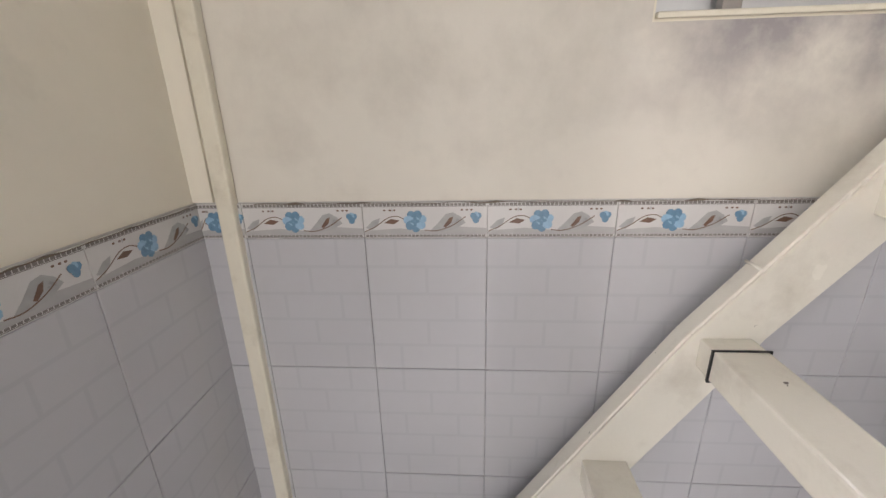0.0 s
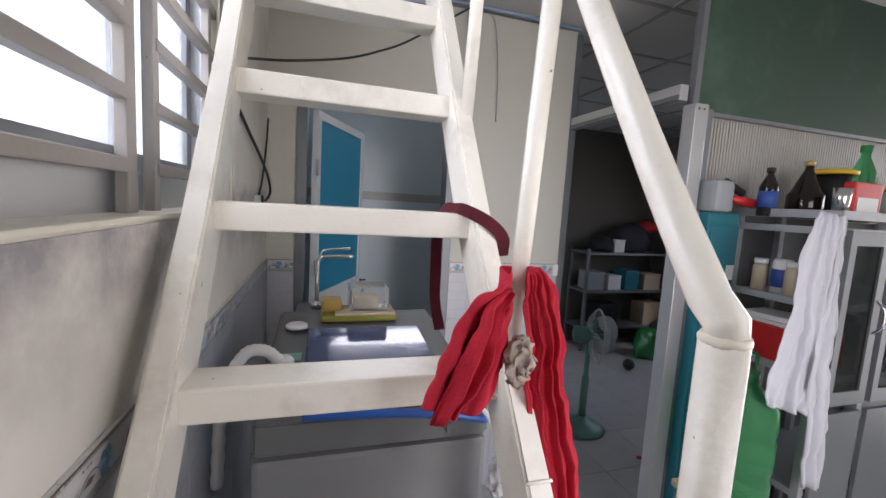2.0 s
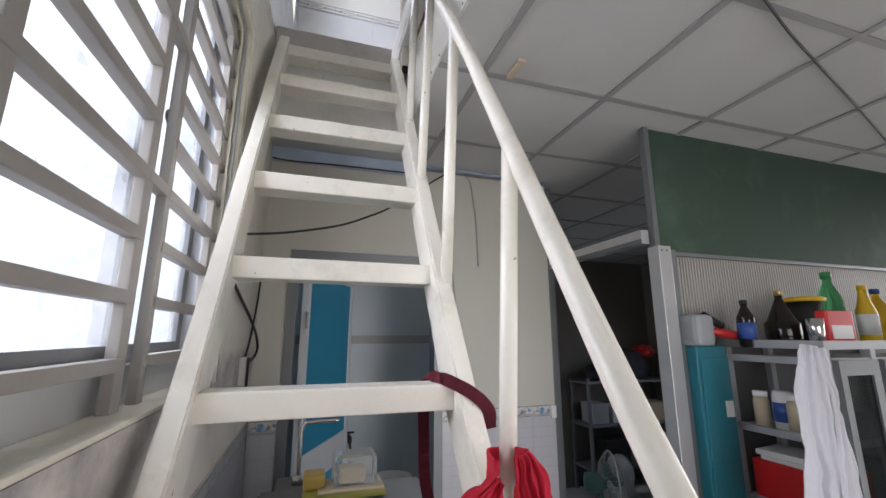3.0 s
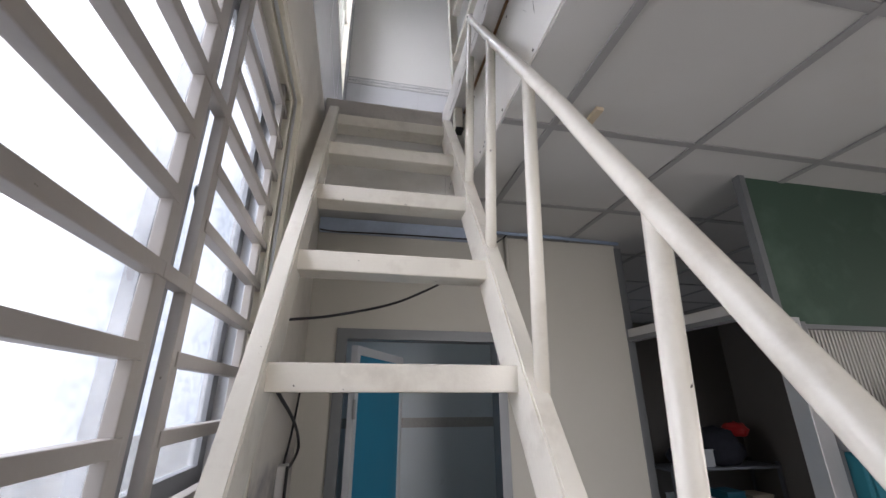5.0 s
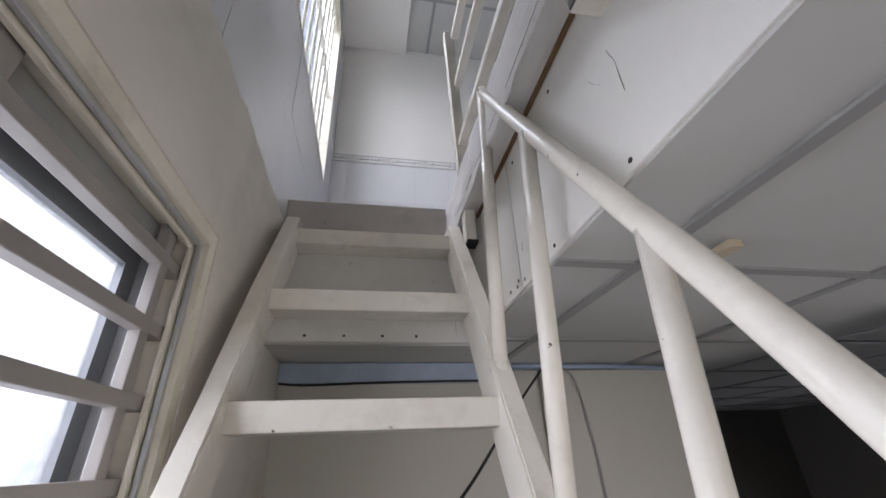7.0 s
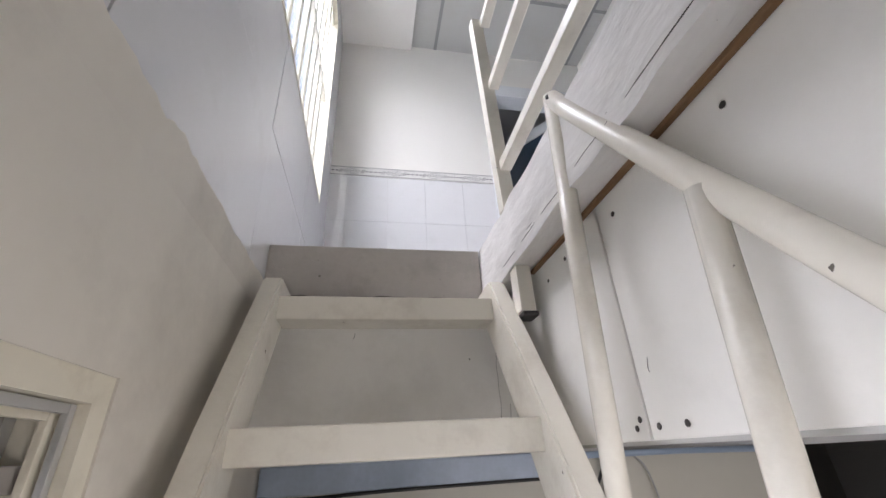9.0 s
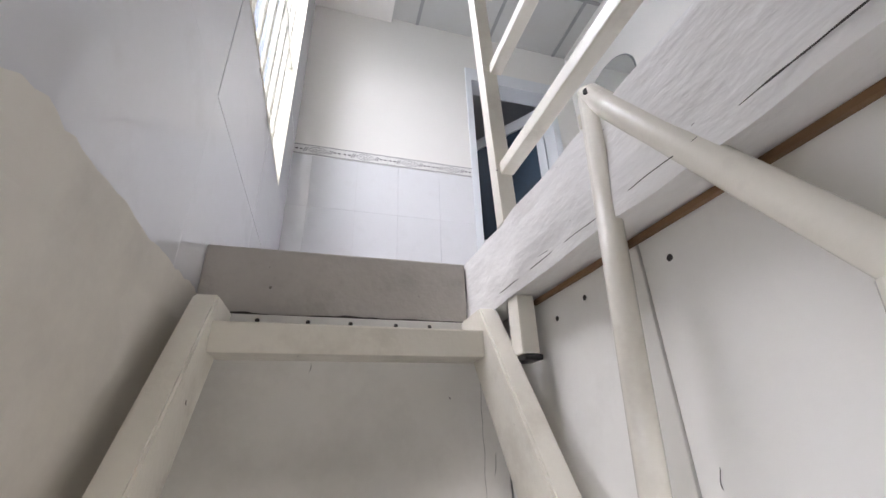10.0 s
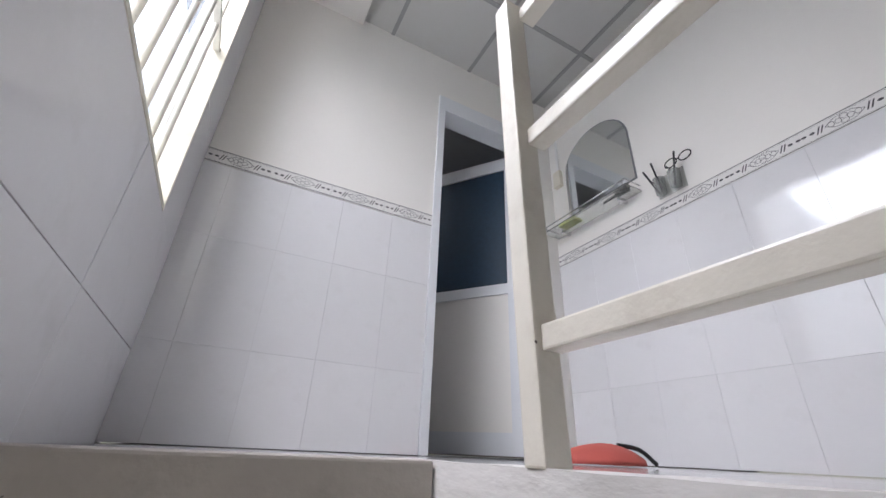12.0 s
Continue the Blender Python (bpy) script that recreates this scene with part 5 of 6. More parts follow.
washing_machine()
hose = thing("water_hose", (0.15, 1.05, 1.2), "white corrugated water hose plugged into the washing machine", "hose")
pts = curve_points([(0.035, 1.04, 0.95), (0.045, 1.05, 1.15), (0.085, 1.055, 1.245), (0.13, 1.055, 1.255), (0.165, 1.06, 1.222)], 10)
bm = tube(bmesh.new(), [p - Vector((0.15, 1.05, 1.2)) for p in pts], [0.012 + 0.0022 * (i % 2) for i in range(len(pts))], 12)
part("pipe", bm, M["white"], hose)
part("plug", lathe([(0.022, 0), (0.022, 0.02), (0.014, 0.028)], 14, at=(0.02, 0.015, 0.008)), M["white"], hose)

tray = thing("tray", (0.36, 1.36, 1.2395), "yellow-green tray with wrapped food at the back of the washing machine", "tray")
part("base", boxed(-0.11, 0.115, -0.05, 0.06, 0.0, 0.02, 0.006), mat("tray_yellow", (0.24, 0.22, 0.04), 0.45, vary=0.25, scale=20), tray)
part("paper", boxed(-0.07, 0.11, -0.052, 0.05, 0.0202, 0.028, 0.003), M["carton"], tray)
part("pack", boxed(-0.11, -0.05, -0.02, 0.05, 0.0202, 0.06, 0.01), mat("pack_ochre", (0.35, 0.24, 0.05), 0.5), tray)
tub2 = thing("clear_box", (0.39, 1.37, 1.2685), "clear plastic box with crumpled wrapping on the tray", "box")
part("shell", boxed(-0.06, 0.06, -0.05, 0.05, 0.0, 0.075, 0.008), M["clear"], tub2)
part("wrapping", boxed(-0.045, 0.03, -0.035, 0.03, 0.003, 0.045, 0.01), M["carton"], tub2)
sh = thing("pipe_box", (0.235, 1.51, 0.0), "narrow grey boxed-in pipe behind the washing machine", "pipe box")
part("top", boxed(-0.065, 0.065, -0.06, 0.065, 1.20, 1.234, 0.004), M["wm_top"], sh)
part("body", boxed(-0.055, 0.055, -0.05, 0.055, 0.0, 1.20, 0.004), M["grey_box"], sh)
tap = thing("tap", (0.235, 1.50, 1.234), "tall chrome tap with a bent spout and lever", "tap")
part("pipe", tube(bmesh.new(), curve_points([(0, 0, 0), (0.0, 0, 0.14), (0.008, 0, 0.168), (0.03, 0, 0.176), (0.115, 0.0, 0.178)]), 0.007, 12), M["chrome"], tap)
part("lever", tube(bmesh.new(), curve_points([(0.004, 0.02, 0.15), (0.012, 0.02, 0.186), (0.04, 0.02, 0.198), (0.105, 0.02, 0.202)]), 0.0045, 10), M["chrome"], tap)
part("base", lathe([(0.02, 0), (0.018, 0.02), (0.01, 0.026)], 14), M["chrome"], tap)

bagp = thing("plastic_bag", (0.598, 0.76, 1.05), "crumpled clear plastic bag hanging from the washing machine", "plastic bag")
part("loop", tube(bmesh.new(), curve_points([(0.0, 0.0, 0.06), (-0.01, 0.06, 0.12), (-0.03, 0.105, 0.145)]), 0.005, 8), M["white"], bagp)
for z, sx, sz in ((0.045, 0.034, 0.045), (-0.09, 0.03, 0.075)):
    bm = bmesh.new()
    bmesh.ops.create_icosphere(bm, subdivisions=4, radius=1.0)
    for v in bm.verts:
        v.co = Vector((v.co.x * sx, v.co.y * 0.02, v.co.z * sz + z)) + 0.016 * noise.noise_vector(v.co * 3 + Vector((z * 40, 0, 0)))
    part("lobe", bm, mat("bag_film", (0.7, 0.7, 0.72), 0.2, vary=0.2, scale=40), bagp)

# ---- bathroom ----
bath_frame = tagged(part("bath_door_frame", slab_with_holes("y", BATH - 0.012, BATH + 0.085, 0.126, 0.892, 0.0, 2.085, [(0.170, 0.850, 0.0, 2.040)]), M["alu_dark"]),
                    "grey aluminium door frame of the bathroom", "door frame", kind="structure")
bd = thing("door_2", (0.205, BATH + 0.10, 0.01), "bright blue plastic bathroom door with a white frame, standing open", "door", kind="structure")
bd.rotation_euler = (0, 0, math.atan2(0.60, 0.275))
part("leaf_frame", slab_with_holes("y", -0.015, 0.015, 0.0, 0.66, 0.0, 2.015, [(0.035, 0.625, 1.10, 1.975), (0.035, 0.625, 0.06, 0.94)]), M["door_white"], bd)
part("panel", boxed(0.035, 0.625, -0.006, 0.006, 1.10, 1.975), M["blue_door"], bd)
part("panel", boxed(0.035, 0.625, -0.006, 0.006, 0.06, 0.94), M["blue_door"], bd)
for z in (0.3, 1.2, 1.7):
    part("hinge", tube(bmesh.new(), [(-0.004, -0.018, z), (-0.004, -0.018, z + 0.08)], 0.007, 10), M["alu"], bd)
bs = thing("wash_basin", (0.79, 2.88, 0.0), "white ceramic basin on a pedestal in the bathroom", "basin")
part("bowl", lathe([(0.06, 0.60), (0.10, 0.66), (0.13, 0.76), (0.135, 0.785), (0.12, 0.785), (0.09, 0.70), (0.03, 0.66)], 24), M["white"], bs)
part("pedestal", lathe([(0.09, 0.0), (0.07, 0.05), (0.055, 0.4), (0.065, 0.60)], 20), M["white"], bs)
wt = thing("wall_tap", (0.54, 3.198, 0.98), "dark wall tap with a hanging hose in the bathroom", "tap")
part("body", tube(bmesh.new(), [(0, 0, 0), (0, -0.07, 0.0), (0, -0.09, -0.03)], 0.014, 10), M["black"], wt)
part("handle", tube(bmesh.new(), [(-0.03, -0.05, 0.03), (0.03, -0.05, 0.03)], 0.007, 8), M["black"], wt)
part("hose", tube(bmesh.new(), curve_points([(0, -0.09, -0.03), (0.01, -0.1, -0.1), (0.0, -0.09, -0.2)]), 0.008, 8), M["black"], wt)

# ---- pipes and cables ----
def cable(name, pts, r, label, mt="cable"):
    c = thing(name, pts[0], label, "cable", "loose cables")
    o = Vector(pts[0])
    part("wire", tube(bmesh.new(), [p - o for p in curve_points(pts, 10)], r, 8), M[mt], c)
    return c


cable("cable", [(0.008, 1.49, 2.005), (0.14, 1.53, 2.03), (0.31, 1.60, 2.085), (0.43, 1.67, 2.15), (0.55, 1.76, 2.235), (0.75, 1.95, 2.42), (0.92, 2.09, 2.572)], 0.0042, "thick black cable sagging across the board wall")
cable("cable", [(0.01, 1.40, 1.845), (0.012, 1.58, 1.80), (0.016, 1.80, 1.745), (0.02, 1.99, 1.68), (0.022, 2.06, 1.62), (0.018, 1.98, 1.585), (0.014, 1.80, 1.572)], 0.0055, "black cable looped on the wall beside a switch box")
cable("cable", [(0.012, 2.05, 1.93), (0.012, 1.99, 1.80), (0.012, 1.88, 1.66), (0.012, 1.80, 1.60)], 0.004, "thin black cable hanging beside a switch box")
cable("cable", [(0.93, 2.116, 2.575), (0.935, 2.114, 2.2), (0.95, 2.112, 2.0), (0.965, 2.114, 1.86), (0.955, 2.116, 1.78)], 0.0028, "thin grey wire hanging down the board wall", "leaf")
cable("cable", [(1.02, 2.114, 2.58), (1.06, 2.112, 2.52), (1.09, 2.114, 2.3), (1.10, 2.116, 2.05)], 0.0028, "thin grey wire hanging down the board wall", "leaf")
sb = thing("switch_box", (0.0, 1.78, 1.50), "small cream switch box with black cable on the wall", "switch")
part("plate", boxed(0.001, 0.028, -0.035, 0.035, 0.0, 0.10, 0.004), M["white"], sb)
part("breaker", boxed(0.028, 0.036, -0.045, -0.03, -0.01, 0.10, 0.002), M["black"], sb)
sk = thing("socket", (1.53, BATH, 1.27), "round white socket at the end of the border", "socket")
part("plate", boxed(-0.02, 0.012, -0.02, -0.001, -0.03, 0.035, 0.005), M["white"], sk)
pv = thing("blue_sheet", (0.05, 2.09, 2.56), "pale blue plastic sheet stuffed above the board wall", "sheet")
part("sheet", boxed(-0.045, 0.74, -0.006, 0.03, -0.03, 0.036, 0.004), mat("sheet_blue", (0.40, 0.48, 0.60), 0.3, vary=0.25, scale=8), pv)
part("fold", tube(bmesh.new(), [(0.7, 0.0, 0.024), (1.1, 0, 0.022), (1.5, 0.0, 0.012)], 0.009, 10), mat("pipe_blue", (0.3, 0.38, 0.5), 0.35), pv)
part("dark_edge", tube(bmesh.new(), curve_points([(-0.04, -0.008, -0.03), (0.05, -0.01, -0.036), (0.3, -0.01, -0.03), (0.74, -0.01, -0.026)]), 0.004, 8), M["black"], pv)
rp = thing("riser_pipe", (0.92, 2.105, 2.585), "cream plastic pipe running down the board wall", "pipe")
part("pipe", tube(bmesh.new(), [(0, 0, 0), (0.004, 0.002, -0.25), (0.012, 0.004, -0.75)], 0.008, 10), M["plain_cream"], rp)
cp = thing("green_clip", (0.0, 1.25, 1.555), "small green plastic clip on the wall under the window", "clip")
part("clip", boxed(0.001, 0.014, -0.012, 0.012, -0.03, 0.03, 0.003), M["green_plastic"], cp)
ft = thing("drip_pipe", (0.03, -0.262, 0.0), "white plastic trunking in the wall corner, painted over", "trunking")
part("duct", boxed(-0.029, -0.010, -0.014, 0.014, 0.0, 2.97, 0.004), M["cream_enamel"], ft)
rod = thing("ceiling_stick", (0.865, 1.18, 2.592), "short yellowed tape strip hanging on the ceiling", "tape")
part("strip", boxed(-0.012, 0.012, -0.05, 0.05, -0.012, 0.001, 0.002), M["carton"], rod)
cable("cable", [(1.24, 0.655, 2.586), (1.55, 0.76, 2.584), (1.81, 0.838, 2.585), (2.30, 0.98, 2.584), (2.9, 1.16, 2.586)], 0.004, "black wire along the ceiling boards")

# ---- back room ----
def fan():
    f = thing("pedestal_fan", (2.15, 2.56, 0.0), "mint-green pedestal fan with a white wire cage", "fan")
    part("base", lathe([(0.165, 0), (0.17, 0.02), (0.13, 0.045), (0.05, 0.07), (0.032, 0.10)], 24), M["fan"], f)
    part("pole", tube(bmesh.new(), [(0, 0, 0.08), (0, 0, 0.40), (0, 0, 0.41), (0, 0, 0.66)], [0.026, 0.026, 0.018, 0.018], 14), M["fan"], f)
    turn = pose(0, 0, 0.72, 0, 90, -24)
    head = part("motor", lathe([(0.03, -0.12), (0.058, -0.11), (0.065, -0.05), (0.05, 0.0), (0.03, 0.02)], 18), M["fan"], f)
    put(head, turn)
    spoke = tube(bmesh.new(), [(0.03, 0, 0.115), (0.12, 0, 0.11), (0.185, 0, 0.07), (0.19, 0, 0.045), (0.13, 0, 0.0), (0.05, 0, -0.005)], 0.0016, 4, cap=False)
    first = put(part("cage_wire", spoke, M["fan_wire"], f), turn)
    for a in range(1, 36):
        wire = new("cage_wire", first.data)
        wire.parent = f
        put(wire, turn @ pose(0, 0, 0, 0, 0, 10 * a))
    for r, z, q in ((0.192, 0.058, 0.007), (0.12, 0.11, 0.002)):
        hoop = tube(bmesh.new(), [(r * math.cos(2 * math.pi * k / 40), r * math.sin(2 * math.pi * k / 40), z) for k in range(41)], q, 6, cap=False)
        put(part("cage_ring", hoop, M["fan_wire"], f), turn)
    put(part("cap", lathe([(0.035, 0.112), (0.035, 0.122), (0.02, 0.126)], 16), M["fan"], f), turn)
    for a in range(3):
        bm = bmesh.new()
        pts = []
        for k in range(9):
            s = k / 8
            r = 0.03 + 0.13 * s
            wdt = 0.05 * math.sin(math.pi * (0.15 + 0.75 * s))
            pts.append((bm.verts.new((r, -wdt, 0.035)), bm.verts.new((r, wdt, 0.065))))
        for p, q in zip(pts, pts[1:]):
            bm.faces.new((p[0], p[1], q[1], q[0])).smooth = True
        bmesh.ops.solidify(bm, geom=list(bm.faces), thickness=0.002)
        put(part("blade", bm, M["fan"], f), turn @ pose(0, 0, 0, 0, 0, 120 * a))
    return f


fan()
rack = thing("shelf_rack", (3.8, 4.25, 0.0), "grey metal shelf rack crowded with boxes and dark clothes", "rack")
for x in (-0.62, 0.58):
    for y in (-0.2, 0.12):
        part("upright", boxed(x - 0.015, x + 0.015, y - 0.015, y + 0.015, 0.0, 1.2, 0.002), M["alu_dark"], rack)
for z in (0.25, 0.69, 1.14):
    part("shelf", boxed(-0.64, 0.60, -0.22, 0.14, z, z + 0.025, 0.002), M["alu_dark"], rack)


def heap(name, at, size, mt, label, category, seed, rough=0.3):
    h = thing(name, at, label, category)
    bm = bmesh.new()
    bmesh.ops.create_icosphere(bm, subdivisions=3, radius=1.0)
    for v in bm.verts:
        d = rough * noise.noise_vector(v.co * 2.2 + Vector((seed, seed, 0)))
        v.co = Vector(((v.co.x + d.x) * size[0], (v.co.y + d.y) * size[1], max(0, (v.co.z + d.z + 0.75) / 1.75) * size[2]))
    for f in bm.faces:
        f.smooth = True
    part("body", bm, M[mt], h)
    return h


heap("garment_heap", (3.85, 4.2, 1.166), (0.30, 0.14, 0.34), "dark_cloth", "heap of dark clothes on the top shelf", "clothes", 1.0)
heap("red_bundle", (4.12, 4.2, 1.42), (0.13, 0.1, 0.14), "red_plastic", "red bundle on the dark clothes", "bundle", 2.0)
heap("garment_heap", (3.45, 4.2, 1.166), (0.16, 0.12, 0.18), "dark_cloth", "small heap of dark clothes on the top shelf", "clothes", 3.0)
heap("green_bag", (3.85, 3.75, 0.0), (0.15, 0.14, 0.34), "green_plastic", "bright green bag standing on the floor", "bag", 4.0)
heap("dark_sack", (4.18, 3.85, 0.0), (0.17, 0.16, 0.42), "dark_cloth", "dark sack leaning by the wall", "sack", 5.0)
heap("dark_sack", (3.45, 4.0, 0.0), (0.16, 0.14, 0.4), "grey_box", "pale grey sack on the floor by the rack", "sack", 6.0)
for i, (x, z, w, h, mt, lab) in enumerate(((3.35, 0.716, 0.1, 0.2, "grey_box", "grey plastic box on the rack"), (3.6, 0.716, 0.09, 0.16, "white", "pale box on the rack"), (3.85, 0.716, 0.1, 0.22, "teal", "teal box on the rack"), (4.15, 0.716, 0.12, 0.18, "carton", "brown carton on the rack"), (3.62, 1.166, 0.07, 0.14, "white", "white box on the top shelf"), (4.2, 0.276, 0.13, 0.26, "carton", "brown carton on the lowest shelf"), (3.55, 0.276, 0.15, 0.25, "black", "black box on the lowest shelf"))):
    bx = thing("storage_box", (x, 4.2, z), lab, "box", "boxes on the rack")
    part("box", boxed(-w, w, -0.12, 0.1, 0.0, h, 0.006), M[mt], bx)
    part("lid", boxed(-w - 0.004, w + 0.004, -0.124, 0.104, h + 0.0005, h + 0.012, 0.003), M[mt], bx)
bl = thing("black_ball", (3.36, 3.46, 0.0), "small black ball on the floor", "ball")
part("ball", lathe([(0.002, 0), (0.03, 0.008), (0.055, 0.035), (0.06, 0.06), (0.055, 0.085), (0.03, 0.112), (0.002, 0.12)], 18), M["black"], bl)
dp = thing("dustpan", (2.36, 2.06, 0.0), "red and blue plastic dustpan on the floor", "dustpan")
part("pan", boxed(-0.06, 0.08, -0.12, 0.0, 0.0, 0.03, 0.006), M["blue_label"], dp)
part("handle", tube(bmesh.new(), [(0.04, 0.0, 0.03), (-0.1, 0.05, 0.04)], [0.014, 0.01], 8), M["red_plastic"], dp)
heap("cloth_heap", (1.80, 0.75, 0.0), (0.15, 0.12, 0.5), "carton", "heap of brown and dark cloth on the floor", "cloth", 7.0)

# ---- ceiling-near trims, tiles and borders: pieces last ----
def wall_matrix(kind, u, v):
    """Poses of tiles on a wall: u along it (to the right as one faces it), v upwards."""
    if kind == "window":
        cols, o = ((0, 1, 0), (0, 0, 1), (1, 0, 0)), (0.0, u, v)
    elif kind == "back":
        cols, o = ((-1, 0, 0), (0, 0, 1), (0, 1, 0)), (u, BACK, v)
    elif kind == "bath":
        cols, o = ((1, 0, 0), (0, 0, 1), (0, -1, 0)), (u, BATH, v)
    elif kind == "bathback":
        cols, o = ((1, 0, 0), (0, 0, 1), (0, -1, 0)), (u, 3.2, v)
    elif kind == "far":
        cols, o = ((1, 0, 0), (0, 0, 1), (0, -1, 0)), (u, FAR, v)
    elif kind == "windowup":
        cols, o = ((0, 1, 0), (0, 0, 1), (1, 0, 0)), (-0.004, u, v)
    else:
        cols, o = ((0, -1, 0), (0, 0, 1), (-1, 0, 0)), (RIGHT2, u, v)
    m = Matrix.Identity(4)
    for k in range(3):
        for r in range(3):
            m[r][k] = cols[k][r]
        m[k][3] = o[k]
    return m


TILES = {}


def tile_mesh(w, h, t, mt):
    key = (round(w, 4), round(h, 4), round(t, 4), mt)
    if key not in TILES:
        bm = bmesh.new()
        g, c = (0.0004, 0.0008) if mt == "tile" else (0.0011, 0.0005) if t > 0.0055 else (0.0003, 0.0004)
        lo = [bm.verts.new((x, y, 0.0)) for x, y in ((g, g), (w - g, g), (w - g, h - g), (g, h - g))]
        mid = [bm.verts.new((x, y, t - c)) for x, y in ((g, g), (w - g, g), (w - g, h - g), (g, h - g))]
        top = [bm.verts.new((x, y, t)) for x, y in ((g + c, g + c), (w - g - c, g + c), (w - g - c, h - g - c), (g + c, h - g - c))]
        for a, b in ((lo, mid), (mid, top)):
            for k in range(4):
                bm.faces.new((a[k], a[(k + 1) % 4], b[(k + 1) % 4], b[k]))
        bm.faces.new(top)
        me = bpy.data.meshes.new("tile")
        bm.to_mesh(me)
        bm.free()
        me.materials.append(M[mt])
        TILES[key] = me
    return TILES[key]


rng = random.Random(4)


def tile(kind, u, v, w, h, parent, mt="tile", t=0.005):
    ob = new("tile", tile_mesh(w, h, t, mt))
    ob.parent = parent
    ob.matrix_basis = wall_matrix(kind, u, v) @ pose(0, 0, 0, rng.uniform(-0.12, 0.12), rng.uniform(-0.12, 0.12), 0)
    return ob


def ngon(bm, pts, z, mi):
    f = bm.faces.new([bm.verts.new((x, y, z)) for x, y in pts])
    f.material_index = mi
    if f.normal.z < 0:
        f.normal_flip()
    f.normal_update()
    if f.normal.z < 0:
        f.normal_flip()


def disc(bm, cx, cy, rx, ry, z, mi, n=10, turn=0.0):
    ngon(bm, [(cx + rx * math.cos(a) * math.cos(turn) - ry * math.sin(a) * math.sin(turn), cy + rx * math.cos(a) * math.sin(turn) + ry * math.sin(a) * math.cos(turn)) for a in (2 * math.pi * k / n for k in range(n))], z, mi)


def stroke(bm, pts, w, z, mi):
    p = [Vector((x, y, 0)) for x, y in pts]
    p = curve_points(p, 4)
    rows = []
    for i, q in enumerate(p):
        d = (p[min(i + 1, len(p) - 1)] - p[max(i - 1, 0)]).normalized()
        s = Vector((-d.y, d.x, 0)) * w / 2
        rows.append((bm.verts.new(q - s + Vector((0, 0, z))), bm.verts.new(q + s + Vector((0, 0, z)))))
    for a, b in zip(rows, rows[1:]):
        f = bm.faces.new((a[1], a[0], b[0], b[1]))
        f.material_index = mi


def border_mesh(w, h=0.06):
    """A border tile with a painted garland: blue flower, grey leaves, brown stems, beaded lines."""
    bm = bmesh.new()
    box(bm, 0.0006, w - 0.0006, 0.0005, h - 0.0005, 0.0, 0.006)
    z = 0.0063
    for y, hh in ((h - 0.0065, 0.0042), (0.003, 0.003)):
        x = 0.003
        while x < w - 0.006:
            ngon(bm, [(x, y), (x + 0.0052, y), (x + 0.0052, y + hh), (x, y + hh)], z, 1)
            x += 0.0063
        ngon(bm, [(0.001, y - 0.0012), (w - 0.001, y - 0.0012), (w - 0.001, y - 0.0004), (0.001, y - 0.0004)], z, 1)
    ngon(bm, [(0.001, 0.006), (w - 0.001, 0.006), (w - 0.001, 0.017), (0.75 * w, 0.020), (0.55 * w, 0.013), (0.3 * w, 0.017), (0.001, 0.013)], z - 0.0001, 5)
    k = w / 0.2
    # grey leaves
    ngon(bm, [(k * a, b) for a, b in ((0.108, 0.012), (0.122, 0.026), (0.134, 0.040), (0.146, 0.043), (0.158, 0.036), (0.166, 0.026), (0.150, 0.016), (0.128, 0.011))], z + 0.0001, 3)
    ngon(bm, [(k * a, b) for a, b in ((0.004, 0.018), (0.016, 0.030), (0.028, 0.034), (0.024, 0.022), (0.014, 0.014))], z + 0.0001, 3)
    ngon(bm, [(k * a, b) for a, b in ((0.130, 0.020), (0.140, 0.034), (0.146, 0.036), (0.143, 0.026), (0.134, 0.018))], z + 0.0003, 4)
    stroke(bm, [(k * 0.100, 0.014), (k * 0.120, 0.013), (k * 0.145, 0.022), (k * 0.166, 0.036)], 0.0015, z + 0.0004, 4)
    stroke(bm, [(k * 0.002, 0.012), (k * 0.020, 0.020), (k * 0.040, 0.034), (k * 0.056, 0.037), (k * 0.068, 0.032)], 0.0014, z + 0.0004, 4)
    ngon(bm, [(k * a, b) for a, b in ((0.034, 0.026), (0.046, 0.033), (0.060, 0.030), (0.050, 0.024))], z + 0.0003, 4)
    # flower
    cx, cy = k * 0.085, 0.029
    for i in range(7):
        a = 2 * math.pi * i / 7 + 0.3
        disc(bm, cx + 0.0105 * math.cos(a), cy + 0.0100 * math.sin(a), 0.0088, 0.0075, z + 0.0004 + 0.00006 * i, 2 if i % 3 else 6, 9, a)
    disc(bm, cx, cy, 0.0085, 0.0075, z + 0.001, 6, 9)
    for i in range(4):
        a = 2 * math.pi * i / 4
        disc(bm, cx + 0.004 * math.cos(a), cy + 0.004 * math.sin(a), 0.004, 0.003, z + 0.0011 + 0.00005 * i, 2, 7, a)
    for i in range(3):
        a = math.pi * (0.25 + 0.25 * i)
        disc(bm, k * 0.182 + 0.005 * math.cos(a), 0.034 + 0.004 * math.sin(a), 0.0062, 0.0052, z + 0.0005 + 0.0001 * i, 2 if i != 1 else 6, 8, a)
    disc(bm, k * 0.182, 0.031, 0.0055, 0.0062, z + 0.0009, 2, 8)
    # small ornaments in the upper field
    for x in (0.045, 0.052, 0.036, 0.168, 0.175, 0.160):
        disc(bm, k * x, 0.047, 0.0022, 0.0016, z + 0.0002, 4, 6)
    disc(bm, k * 0.0485, 0.047, 0.001, 0.0034, z + 0.0003, 3, 6)
    me = bpy.data.meshes.new("border_tile")
